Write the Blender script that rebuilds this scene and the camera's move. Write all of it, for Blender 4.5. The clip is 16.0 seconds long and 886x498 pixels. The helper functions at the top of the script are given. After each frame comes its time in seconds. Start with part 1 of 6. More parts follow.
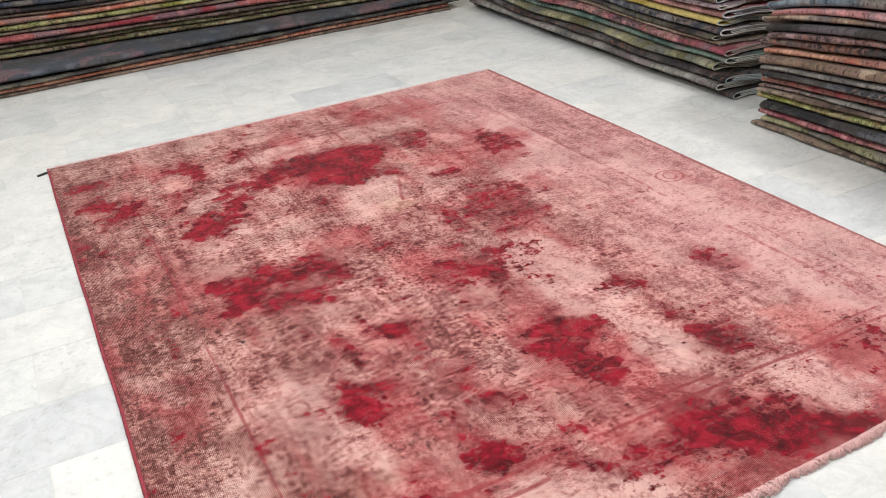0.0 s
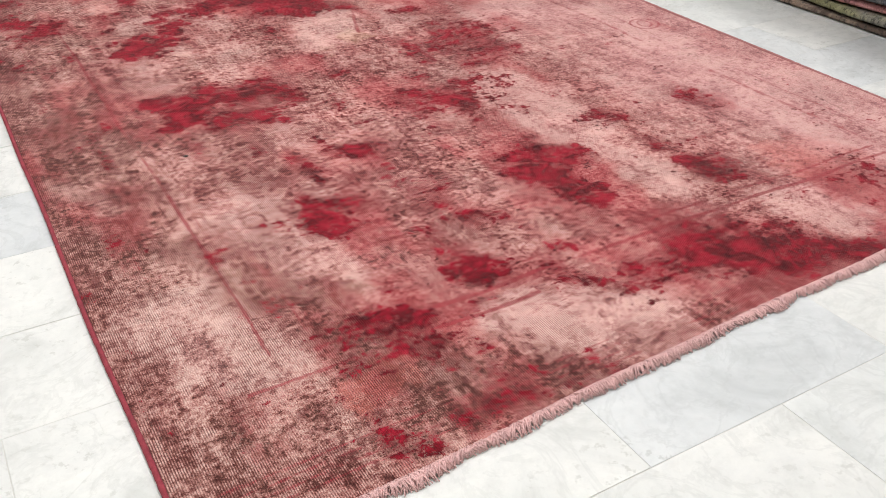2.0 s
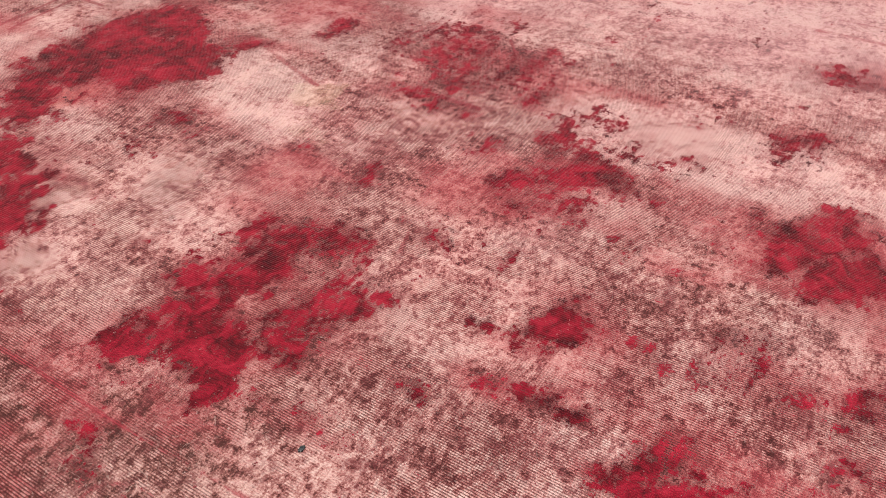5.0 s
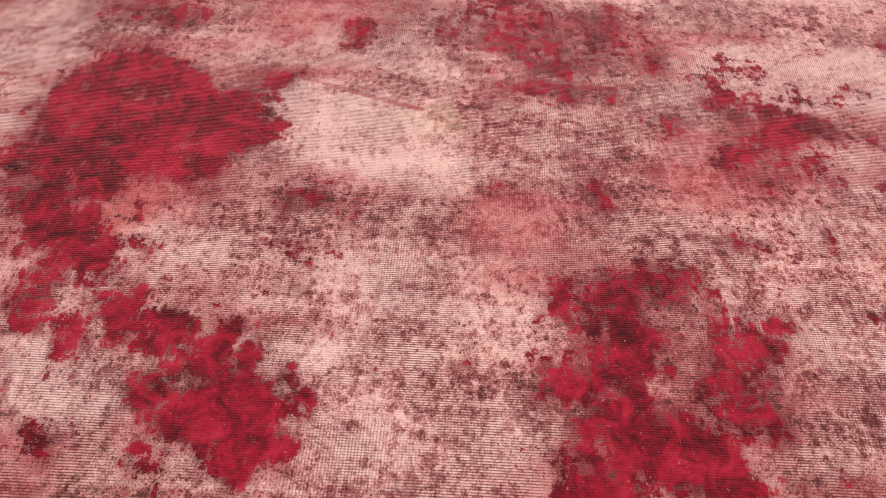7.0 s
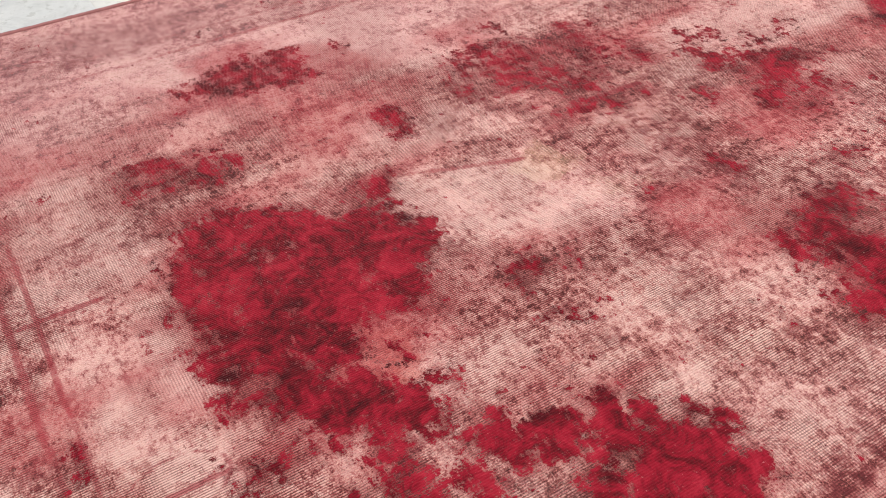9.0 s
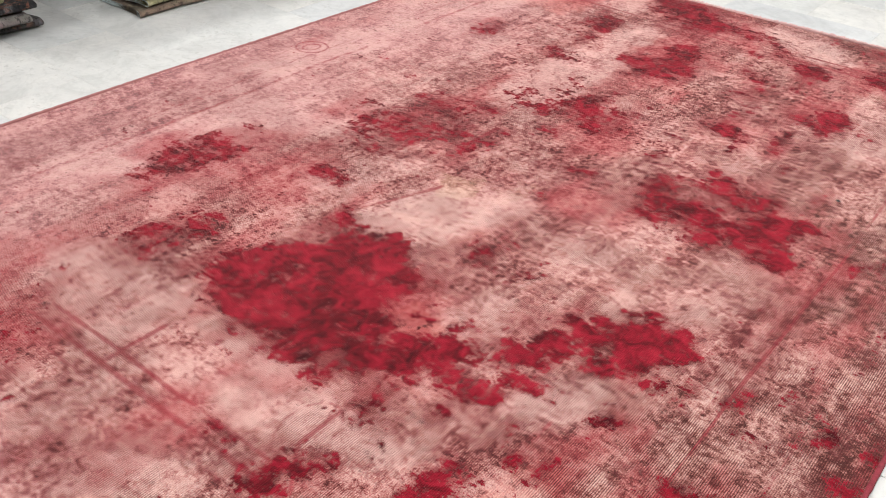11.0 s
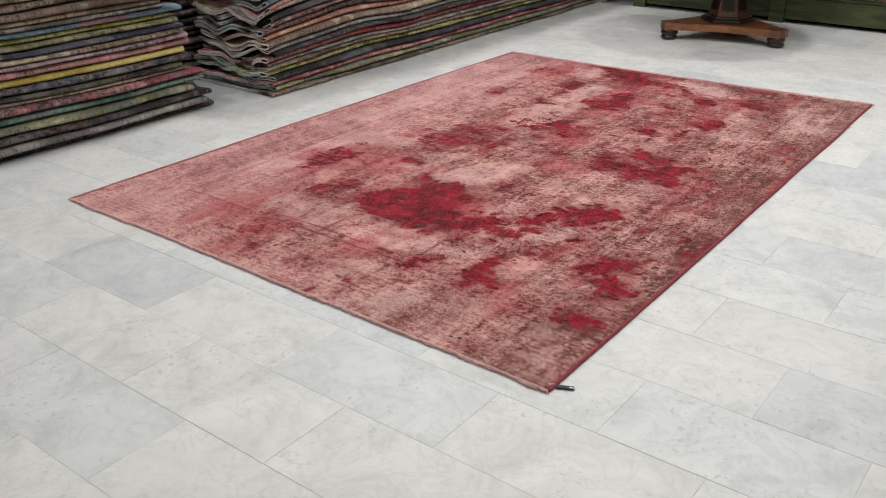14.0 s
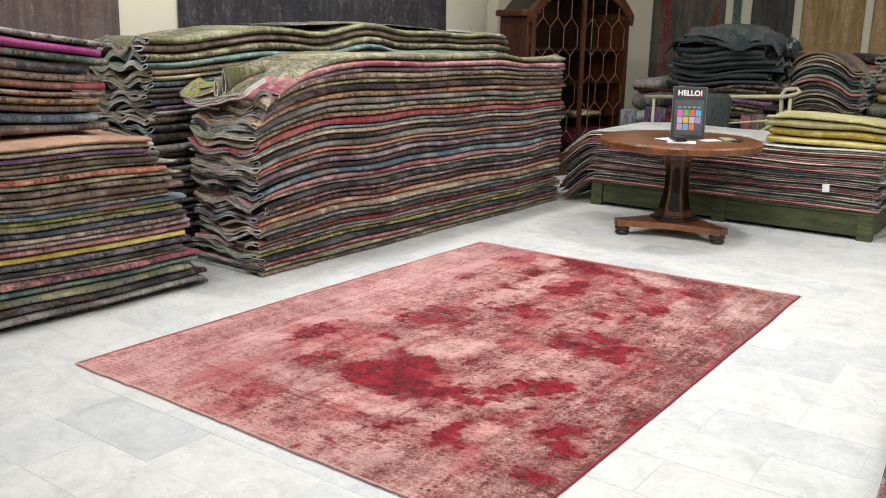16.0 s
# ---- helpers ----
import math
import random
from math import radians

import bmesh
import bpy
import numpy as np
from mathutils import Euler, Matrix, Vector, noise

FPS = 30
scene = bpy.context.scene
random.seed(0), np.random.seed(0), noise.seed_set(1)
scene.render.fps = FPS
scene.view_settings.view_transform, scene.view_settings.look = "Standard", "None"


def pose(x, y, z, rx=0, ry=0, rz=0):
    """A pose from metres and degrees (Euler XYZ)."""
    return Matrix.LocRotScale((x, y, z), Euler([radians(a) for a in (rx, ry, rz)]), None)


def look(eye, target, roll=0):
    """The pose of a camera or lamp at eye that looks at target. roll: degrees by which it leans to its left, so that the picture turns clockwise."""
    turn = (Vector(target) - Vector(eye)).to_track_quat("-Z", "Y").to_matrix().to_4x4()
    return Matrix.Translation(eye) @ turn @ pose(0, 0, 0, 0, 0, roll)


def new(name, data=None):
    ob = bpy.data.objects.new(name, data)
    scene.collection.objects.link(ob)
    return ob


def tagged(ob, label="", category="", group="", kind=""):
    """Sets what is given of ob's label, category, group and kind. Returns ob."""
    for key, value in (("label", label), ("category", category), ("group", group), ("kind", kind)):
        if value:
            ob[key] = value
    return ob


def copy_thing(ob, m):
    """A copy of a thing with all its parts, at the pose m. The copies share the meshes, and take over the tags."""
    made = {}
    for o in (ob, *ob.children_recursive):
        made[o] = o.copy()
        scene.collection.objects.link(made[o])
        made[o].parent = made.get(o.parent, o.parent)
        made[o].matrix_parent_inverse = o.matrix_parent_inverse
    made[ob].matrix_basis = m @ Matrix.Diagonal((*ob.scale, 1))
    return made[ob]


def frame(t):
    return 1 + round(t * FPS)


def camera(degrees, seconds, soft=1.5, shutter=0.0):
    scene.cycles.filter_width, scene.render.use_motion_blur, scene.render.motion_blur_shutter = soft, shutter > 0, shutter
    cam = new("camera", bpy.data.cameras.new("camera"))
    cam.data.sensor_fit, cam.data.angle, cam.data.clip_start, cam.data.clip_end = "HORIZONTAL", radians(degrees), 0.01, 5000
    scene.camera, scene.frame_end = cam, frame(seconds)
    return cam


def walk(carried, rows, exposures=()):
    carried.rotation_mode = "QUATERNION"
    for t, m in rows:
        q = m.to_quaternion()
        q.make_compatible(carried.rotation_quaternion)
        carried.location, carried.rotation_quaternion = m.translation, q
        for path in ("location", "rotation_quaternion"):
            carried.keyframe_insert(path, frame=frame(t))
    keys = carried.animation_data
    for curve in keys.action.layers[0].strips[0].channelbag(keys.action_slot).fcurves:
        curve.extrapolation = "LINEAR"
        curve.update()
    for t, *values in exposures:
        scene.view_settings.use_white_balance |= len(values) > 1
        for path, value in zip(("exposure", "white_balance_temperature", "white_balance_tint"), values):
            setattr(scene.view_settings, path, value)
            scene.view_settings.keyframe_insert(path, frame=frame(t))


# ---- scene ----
cam = camera(52.7, 16.0, 1.0)
PATH = [
    (0, (-0.005, -0.935, 1.414), (0.727, 0.692, 0.511), -5.5),
    (0.5, (0.014, -0.948, 1.371), (0.815, 0.653, 0.478), -4.3),
    (1, (-0.048, -0.975, 1.276), (0.839, 0.573, 0.373), -2.8),
    (1.5, (-0.134, -0.975, 1.181), (0.756, 0.528, 0.205), -1.3),
    (2, (-0.12, -0.79, 1.075), (0.729, 0.669, 0.004), -0.1),
    (2.5, (-0.109, -0.554, 1.05), (0.702, 0.87, -0.097), -2.3),
    (3, (-0.169, -0.271, 1.005), (0.645, 1.084, -0.221), -4.6),
    (3.5, (-0.164, -0.036, 0.987), (0.807, 1.163, -0.285), -3.7),
    (4, (-0.08, 0.242, 0.967), (1.016, 1.297, -0.331), -3.9),
    (4.5, (-0.076, 0.468, 0.974), (1.088, 1.434, -0.335), -2.9),
    (5, (-0.165, 0.754, 1.022), (1.091, 1.664, -0.24), -3.4),
    (5.2, (-0.194, 0.86, 1.064), (1.086, 1.731, -0.201), -4.3),
    (7.3, (-0.224, 2.155, 1.055), (1.19, 2.06, -0.356), 0.5),
    (7.5, (-0.166, 2.255, 1.033), (1.252, 2.079, -0.367), -1.0),
    (8, (-0.025, 2.497, 1.034), (1.364, 2.097, -0.348), -1.9),
    (8.5, (-0.004, 2.729, 1.065), (1.362, 2.15, -0.276), -2.9),
    (9, (0.009, 2.966, 1.084), (1.298, 2.215, -0.248), -1.6),
    (9.2, (0.038, 3.031, 1.071), (1.312, 2.248, -0.257), -2.3),
    (11.3, (-0.12, 3.87, 1.234), (0.864, 2.527, 0.125), 3.3),
    (11.5, (-0.231, 3.972, 1.253), (0.757, 2.636, 0.141), 3.0),
    (12, (-0.445, 4.213, 1.327), (0.566, 2.888, 0.221), 2.0),
    (12.5, (-0.593, 4.52, 1.337), (0.429, 3.162, 0.283), 1.1),
    (13, (-0.748, 4.766, 1.378), (0.307, 3.407, 0.358), 1.4),
    (13.5, (-0.944, 4.983, 1.407), (0.172, 3.637, 0.438), -0.3),
    (14, (-1.059, 5.253, 1.432), (0.05, 3.83, 0.569), -0.8),
    (14.5, (-1.134, 5.479, 1.459), (-0.063, 3.994, 0.653), -0.0),
    (15, (-1.222, 5.55, 1.501), (-0.166, 4.011, 0.783), 1.3),
    (15.5, (-1.3, 5.606, 1.549), (-0.207, 4.04, 0.955), 1.5),
    (16, (-1.321, 5.618, 1.549), (-0.181, 4.045, 1.073), 1.1),
]
EXPOSURES = [(0, -0.56), (1.0, -0.55), (1.5, -0.64), (3.5, -0.65), (5, -0.50), (7, -0.54), (9, -0.55), (11.5, -0.49), (12.5, -0.68), (13.0, -0.95), (13.5, -1.05), (14.0, -0.9), (14.5, -0.72), (15.0, -0.63), (16, -0.42)]
walk(cam, [(t, look(eye, target, roll)) for t, eye, target, roll in PATH], EXPOSURES)

# ---- light ----
world = bpy.data.worlds.new("world")
world.use_nodes = True
world.node_tree.nodes["Background"].inputs[0].default_value = (0.9, 0.95, 1.0, 1)
world.node_tree.nodes["Background"].inputs[1].default_value = 0.15
scene.world = world
CEILING = 3.1
ROWS_OF_LAMPS = ((-4.0, 0.20), (-1.3, 0.85), (1.0, 1.0), (3.3, 0.9), (6.4, 0.3))
LAMPS = [(x, y, p * q) for x, q in ((-1.5, 0.74), (0.6, 1.02), (3.1, 0.88)) for y, p in ROWS_OF_LAMPS]
LAMP_POWER = 60.0
for lx, ly, share in LAMPS:
    ld = bpy.data.lights.new("ceiling_lamp_light", "AREA")
    ld.shape, ld.size, ld.size_y, ld.energy, ld.color = "RECTANGLE", 0.24, 0.24, LAMP_POWER * share, (0.98, 0.985, 1.0)
    new("ceiling_lamp_light", ld).matrix_world = pose(lx, ly, CEILING - 0.03)


# ---- node helpers ----
def material(name, rough=0.8, metal=0.0):
    m = bpy.data.materials.new(name)
    m.use_nodes = True
    b = m.node_tree.nodes["Principled BSDF"]
    b.inputs["Roughness"].default_value, b.inputs["Metallic"].default_value = rough, metal
    return m, m.node_tree, b


def node(nt, kind, **values):
    n = nt.nodes.new("ShaderNode" + kind)
    for key, value in values.items():
        if key.startswith("i_"):
            n.inputs[key[2:].replace("_", " ")].default_value = value
        else:
            setattr(n, key, value)
    return n


def coords(nt, scale=(1, 1, 1), which="Object", rot=(0, 0, 0)):
    t = node(nt, "TexCoord")
    m = node(nt, "Mapping")
    m.inputs["Scale"].default_value, m.inputs["Rotation"].default_value = scale, rot
    nt.links.new(t.outputs[which], m.inputs["Vector"])
    return m.outputs[0]


def noise_tex(nt, vec, scale, detail=4.0, rough=0.55, distort=0.0):
    n = node(nt, "TexNoise")
    n.inputs["Scale"].default_value, n.inputs["Detail"].default_value = scale, detail
    n.inputs["Roughness"].default_value, n.inputs["Distortion"].default_value = rough, distort
    if vec is not None:
        nt.links.new(vec, n.inputs["Vector"])
    return n.outputs["Fac"]


def ramp(nt, fac, stops):
    r = node(nt, "ValToRGB")
    e = r.color_ramp.elements
    while len(e) < len(stops):
        e.new(0.5)
    for el, (at, col) in zip(e, stops):
        el.position, el.color = at, (*col, 1) if len(col) == 3 else col
    nt.links.new(fac, r.inputs[0])
    return r.outputs[0]


def mix(nt, fac, a, b, mode="MIX"):
    n = node(nt, "Mix", data_type="RGBA", blend_type=mode)
    for sock, value in ((n.inputs[0], fac), (n.inputs[6], a), (n.inputs[7], b)):
        if isinstance(value, bpy.types.NodeSocket):
            nt.links.new(value, sock)
        else:
            sock.default_value = value if not isinstance(value, tuple) else (*value, 1)[:4]
    return n.outputs[2]


def calc(nt, op, a, b=0.0, c=0.0, clamp=False):
    n = node(nt, "Math", operation=op, use_clamp=clamp)
    for sock, value in zip(n.inputs, (a, b, c)):
        if isinstance(value, bpy.types.NodeSocket):
            nt.links.new(value, sock)
        else:
            sock.default_value = value
    return n.outputs[0]


def remap(nt, v, a, b, c=0.0, d=1.0, smooth=True):
    n = node(nt, "MapRange", interpolation_type="SMOOTHSTEP" if smooth else "LINEAR")
    nt.links.new(v, n.inputs[0])
    for k, value in zip((1, 2, 3, 4), (a, b, c, d)):
        n.inputs[k].default_value = value
    return n.outputs[0]


def bump(nt, b, height, strength=0.3, distance=0.005):
    n = node(nt, "Bump")
    n.inputs["Strength"].default_value, n.inputs["Distance"].default_value = strength, distance
    nt.links.new(height, n.inputs["Height"])
    nt.links.new(n.outputs[0], b.inputs["Normal"])


# ---- mesh helpers ----
def link_mesh(name, verts, faces, mat, parent=None, smooth=False, label=""):
    me = bpy.data.meshes.new(name)
    me.from_pydata([tuple(v) for v in verts], [], faces)
    me.materials.append(mat)
    if smooth:
        me.polygons.foreach_set("use_smooth", [True] * len(me.polygons))
    me.update()
    ob = new(name, me)
    if parent is not None:
        ob.parent = parent
    return tagged(ob, label) if label else ob


def part(name, bm, mat, parent=None, label="", smooth=False):
    me = bpy.data.meshes.new(name)
    bmesh.ops.recalc_face_normals(bm, faces=bm.faces)
    bm.to_mesh(me)
    bm.free()
    me.materials.append(mat)
    if smooth:
        me.polygons.foreach_set("use_smooth", [True] * len(me.polygons))
    ob = new(name, me)
    if parent is not None:
        ob.parent = parent
    return tagged(ob, label) if label else ob


def box(bm, lo, hi, bevel=0.0, m=None):
    r = bmesh.ops.create_cube(bm, size=1.0)
    vs = r["verts"]
    for v in vs:
        v.co = Vector([(a + b) / 2 + c * (b - a) for a, b, c in zip(lo, hi, v.co)])
    if bevel:
        es = list({e for v in vs for e in v.link_edges})
        out = bmesh.ops.bevel(bm, geom=es, offset=bevel, segments=2, affect="EDGES", profile=0.6)
        vs = list({v for f in out["faces"] for v in f.verts} | {v for v in vs if v.is_valid})
    if m is not None:
        bmesh.ops.transform(bm, matrix=m, verts=[v for v in vs if v.is_valid])
    return bm


def empty(name, m=None):
    ob = new(name)
    ob.empty_display_size = 0.1
    if m is not None:
        ob.matrix_world = m
    return ob


# ---- materials ----
def marble_material(name, island):
    m, nt, b = material(name, 0.28)
    oi = node(nt, "NewGeometry").outputs["Random Per Island"] if island else node(nt, "ObjectInfo").outputs["Random"]
    v = node(nt, "NewGeometry").outputs["Position"]
    off = node(nt, "VectorMath", operation="ADD")
    comb = node(nt, "CombineXYZ")
    nt.links.new(calc(nt, "MULTIPLY", oi, 37.0), comb.inputs[0])
    nt.links.new(calc(nt, "MULTIPLY", oi, 91.0), comb.inputs[1])
    nt.links.new(v, off.inputs[0]), nt.links.new(comb.outputs[0], off.inputs[1])
    v = off.outputs[0]
    cloud = noise_tex(nt, v, 4.5, 8, 0.68, 0.8)
    vein = noise_tex(nt, v, 5.0, 8, 0.62, 1.6)
    veins = remap(nt, calc(nt, "ABSOLUTE", calc(nt, "SUBTRACT", vein, 0.5)), 0.0, 0.035, 1.0, 0.0)
    patchy = remap(nt, noise_tex(nt, v, 3.0, 2), 0.42, 0.62)
    spots = calc(nt, "MULTIPLY", remap(nt, noise_tex(nt, v, 42.0, 4, 0.62), 0.57, 0.64), patchy)
    scuffs = remap(nt, noise_tex(nt, v, 30.0, 6, 0.75), 0.46, 0.64)
    col = ramp(nt, cloud, [(0.28, (0.50, 0.51, 0.50)), (0.48, (0.632, 0.637, 0.628)), (0.66, (0.708, 0.708, 0.692))])
    col = mix(nt, calc(nt, "MULTIPLY", veins, 0.22), col, (0.42, 0.43, 0.42))
    col = mix(nt, calc(nt, "MULTIPLY", spots, 0.40), col, (0.36, 0.36, 0.33))
    col = mix(nt, calc(nt, "MULTIPLY", scuffs, 0.15), col, (0.45, 0.45, 0.435))
    tint = ramp(nt, oi, [(0.0, (0.84, 0.86, 0.88)), (0.12, (0.91, 0.925, 0.935)), (0.4, (0.96, 0.97, 0.96)), (0.7, (0.98, 0.975, 0.955)), (1.0, (1.0, 0.995, 0.97))])
    col = mix(nt, 1.0, col, tint, "MULTIPLY")
    nt.links.new(col, b.inputs["Base Color"])
    nt.links.new(remap(nt, noise_tex(nt, v, 9.0, 4), 0.3, 0.7, 0.42, 0.55), b.inputs["Roughness"])
    b.inputs["Specular IOR Level"].default_value = 0.35
    bump(nt, b, noise_tex(nt, v, 40.0, 3), 0.04, 0.002)
    return m


def plain_material(name, colour, rough=0.7, scale=8.0, spread=0.15, bumpy=0.1, metal=0.0, dark=0.7):
    m, nt, b = material(name, rough, metal)
    v = coords(nt)
    n1, n2 = noise_tex(nt, v, scale, 5), noise_tex(nt, v, scale * 7, 3)
    c0 = tuple(c * dark for c in colour)
    col = mix(nt, remap(nt, n1, 0.5 - spread * 2, 0.5 + spread * 2), c0, colour)
    col = mix(nt, calc(nt, "MULTIPLY", remap(nt, n2, 0.4, 0.7), 0.25), col, c0)
    nt.links.new(col, b.inputs["Base Color"])
    bump(nt, b, n2, bumpy, 0.004)
    return m


MARBLE, MARBLE_REST = marble_material("marble", False), marble_material("marble_rest", True)
GROUT = plain_material("grout", (0.50, 0.49, 0.46), 0.9, 6.0, 0.15, 0.1, dark=1.4)
WALL = plain_material("cream_wall_paint", (0.70, 0.66, 0.52), 0.85, 1.5, 0.2, 0.05, dark=0.93)
WHITE = plain_material("white_paint", (0.8, 0.8, 0.78), 0.8, 1.5, 0.2, 0.05, dark=0.95)

RUG_COLOURS = {
    "grey": ((0.10, 0.095, 0.09), (0.20, 0.19, 0.17)), "dark": ((0.016, 0.016, 0.019), (0.060, 0.054, 0.052)),
    "brown": ((0.07, 0.045, 0.035), (0.17, 0.12, 0.09)), "tan": ((0.20, 0.14, 0.10), (0.36, 0.29, 0.21)),
    "rose": ((0.26, 0.065, 0.085), (0.36, 0.17, 0.17)), "red": ((0.26, 0.028, 0.045), (0.30, 0.09, 0.085)),
    "coral": ((0.42, 0.13, 0.085), (0.40, 0.22, 0.15)), "olive": ((0.12, 0.115, 0.05), (0.22, 0.21, 0.12)),
    "lime": ((0.22, 0.24, 0.05), (0.28, 0.29, 0.12)), "teal": ((0.055, 0.105, 0.09), (0.12, 0.175, 0.145)),
    "blue": ((0.075, 0.12, 0.16), (0.17, 0.22, 0.25)), "navy": ((0.025, 0.03, 0.06), (0.10, 0.11, 0.14)),
    "purple": ((0.10, 0.035, 0.12), (0.17, 0.10, 0.17)), "magenta": ((0.34, 0.02, 0.22), (0.30, 0.03, 0.18)),
    "orange": ((0.30, 0.12, 0.045), (0.34, 0.21, 0.12)), "cream": ((0.36, 0.31, 0.22), (0.48, 0.44, 0.34)),
    "mustard": ((0.34, 0.24, 0.04), (0.45, 0.37, 0.13)), "sage": ((0.15, 0.17, 0.12), (0.26, 0.27, 0.20)),
    "mauve": ((0.15, 0.095, 0.12), (0.26, 0.20, 0.21)), "pale": ((0.5, 0.5, 0.46), (0.6, 0.6, 0.56)),
}


def pile_material(name, a, c, calm=False):
    m, nt, b = material(name, 0.95)
    oi = node(nt, "ObjectInfo").outputs["Random"]
    co = node(nt, "TexCoord").outputs["Object"]
    off = node(nt, "VectorMath", operation="ADD")
    comb = node(nt, "CombineXYZ")
    nt.links.new(calc(nt, "MULTIPLY", oi, 53.0), comb.inputs[0])
    nt.links.new(co, off.inputs[0]), nt.links.new(comb.outputs[0], off.inputs[1])
    v = off.outputs[0]
    def squeezed(f):
        n = node(nt, "VectorMath", operation="MULTIPLY")
        nt.links.new(v, n.inputs[0])
        n.inputs[1].default_value = f
        return n.outputs[0]

    plain = calm or name.split("_")[-1] in ("blueblack", "tealgrey", "yellow", "mustard", "pale", "cream", "magenta", "peach")
    along, up = squeezed((1.0, 1.0, 0.25)), squeezed((1.0, 1.0, 0.10))
    fine, mid = noise_tex(nt, v, 150.0, 3), noise_tex(nt, v, 36.0, 6, 0.72, 0.8)
    # runs of colour along the fold
    col = mix(nt, remap(nt, noise_tex(nt, along, 2.4, 4, 0.6), 0.42, 0.58), a, c)
    other = ramp(nt, calc(nt, "FRACT", calc(nt, "MULTIPLY", oi, 7.3)), [(0.0, (0.32, 0.075, 0.065)), (0.25, (0.13, 0.17, 0.21)), (0.5, (0.36, 0.28, 0.19)), (0.75, (0.30, 0.15, 0.16)), (1.0, (0.17, 0.20, 0.12))])
    col = mix(nt, calc(nt, "MULTIPLY", remap(nt, noise_tex(nt, along, 3.1, 4, 0.6, 0.4), 0.52, 0.57), 0.10 if plain else 0.55), col, other)
    accent = ramp(nt, oi, [(0.0, (0.26, 0.035, 0.04)), (0.25, (0.40, 0.34, 0.24)), (0.5, (0.035, 0.04, 0.065)), (0.75, (0.34, 0.12, 0.06)), (1.0, (0.16, 0.18, 0.08))])
    patterned = remap(nt, calc(nt, "ADD", noise_tex(nt, along, 1.9, 2), calc(nt, "MULTIPLY", calc(nt, "SUBTRACT", calc(nt, "FRACT", calc(nt, "MULTIPLY", oi, 3.7)), 0.5), 0.5)), 0.45, 0.62, 0.05, 1.0)
    col = mix(nt, calc(nt, "MULTIPLY", calc(nt, "MULTIPLY", remap(nt, noise_tex(nt, v, 26.0, 5, 0.65, 1.0), 0.52, 0.57), patterned), 0.12 if plain else 0.60), col, accent)
    dark = tuple(x * 0.08 for x in a)
    worn = tuple(min(1, x * 1.7 + 0.09) for x in c)
    col = mix(nt, calc(nt, "MULTIPLY", calc(nt, "MULTIPLY", remap(nt, mid, 0.515, 0.555), patterned), 0.25 if plain else 0.88), col, dark)
    # small cracks between the rows of knots, and rubbed places
    dash = noise_tex(nt, up, 80.0, 5, 0.7)
    col = mix(nt, calc(nt, "MULTIPLY", remap(nt, dash, 0.54, 0.59), 0.30 if plain else 0.75), col, dark)
    col = mix(nt, calc(nt, "MULTIPLY", remap(nt, noise_tex(nt, along, 9.0, 5, 0.7), 0.52, 0.64), 0.18 if plain else 0.42), col, worn)
    col = mix(nt, calc(nt, "MULTIPLY", remap(nt, fine, 0.48, 0.7), 0.30), col, dark)
    nt.links.new(col, b.inputs["Base Color"])
    b.inputs["Sheen Weight"].default_value = 0.04
    bump(nt, b, calc(nt, "ADD", fine, calc(nt, "ADD", mid, dash)), 0.6, 0.006)
    return m


RUG_COLOURS = {k: (tuple(x * 1.15 for x in a), tuple(x * 1.42 for x in c)) if k not in ("dark", "navy", "magenta", "pale") else (a, c) for k, (a, c) in RUG_COLOURS.items()}
RUG_COLOURS["blueblack"] = ((0.020, 0.030, 0.034), (0.045, 0.060, 0.066))
RUG_COLOURS["tealgrey"] = ((0.045, 0.060, 0.058), (0.085, 0.10, 0.095))
RUG_COLOURS["yellow"] = ((0.36, 0.33, 0.13), (0.50, 0.47, 0.25))
RUG_COLOURS["peach"] = ((0.36, 0.20, 0.125), (0.46, 0.285, 0.195))
RUG_COLOURS["bluegrey"] = ((0.075, 0.070, 0.072), (0.055, 0.065, 0.085))
def edge_material(name, c):
    """The cut edge of a rug: pale foundation threads with a little of the pile's colour."""
    m, nt, b = material(name, 0.95)
    v = coords(nt)
    n1, n2 = noise_tex(nt, v, 14, 4), noise_tex(nt, v, 120, 3)
    pale = tuple(0.30 * x + 0.70 * y for x, y in zip(c, (0.90, 0.88, 0.82)))
    col = mix(nt, remap(nt, n1, 0.35, 0.65), tuple(0.80 * x for x in pale), pale)
    blue = remap(nt, calc(nt, "FRACT", calc(nt, "MULTIPLY", node(nt, "ObjectInfo").outputs["Random"], 5.1)), 0.55, 0.75)
    col = mix(nt, calc(nt, "MULTIPLY", blue, 0.6), col, (0.36, 0.50, 0.56))
    col = mix(nt, calc(nt, "MULTIPLY", remap(nt, n2, 0.50, 0.68), 0.4), col, tuple(0.25 * x for x in pale))
    nt.links.new(col, b.inputs["Base Color"])
    bump(nt, b, n2, 0.6, 0.004)
    return m


EDGE = {k: edge_material("cut_edge_" + k, c) for k, (a, c) in RUG_COLOURS.items()}
PILE = {k: pile_material("wool_pile_" + k, a, c, k in ("yellow", "mustard", "blueblack", "tealgrey")) for k, (a, c) in RUG_COLOURS.items()}
WEAVE = {k: pile_material("flat_weave_" + k, a, c, True) for k, (a, c) in RUG_COLOURS.items()}


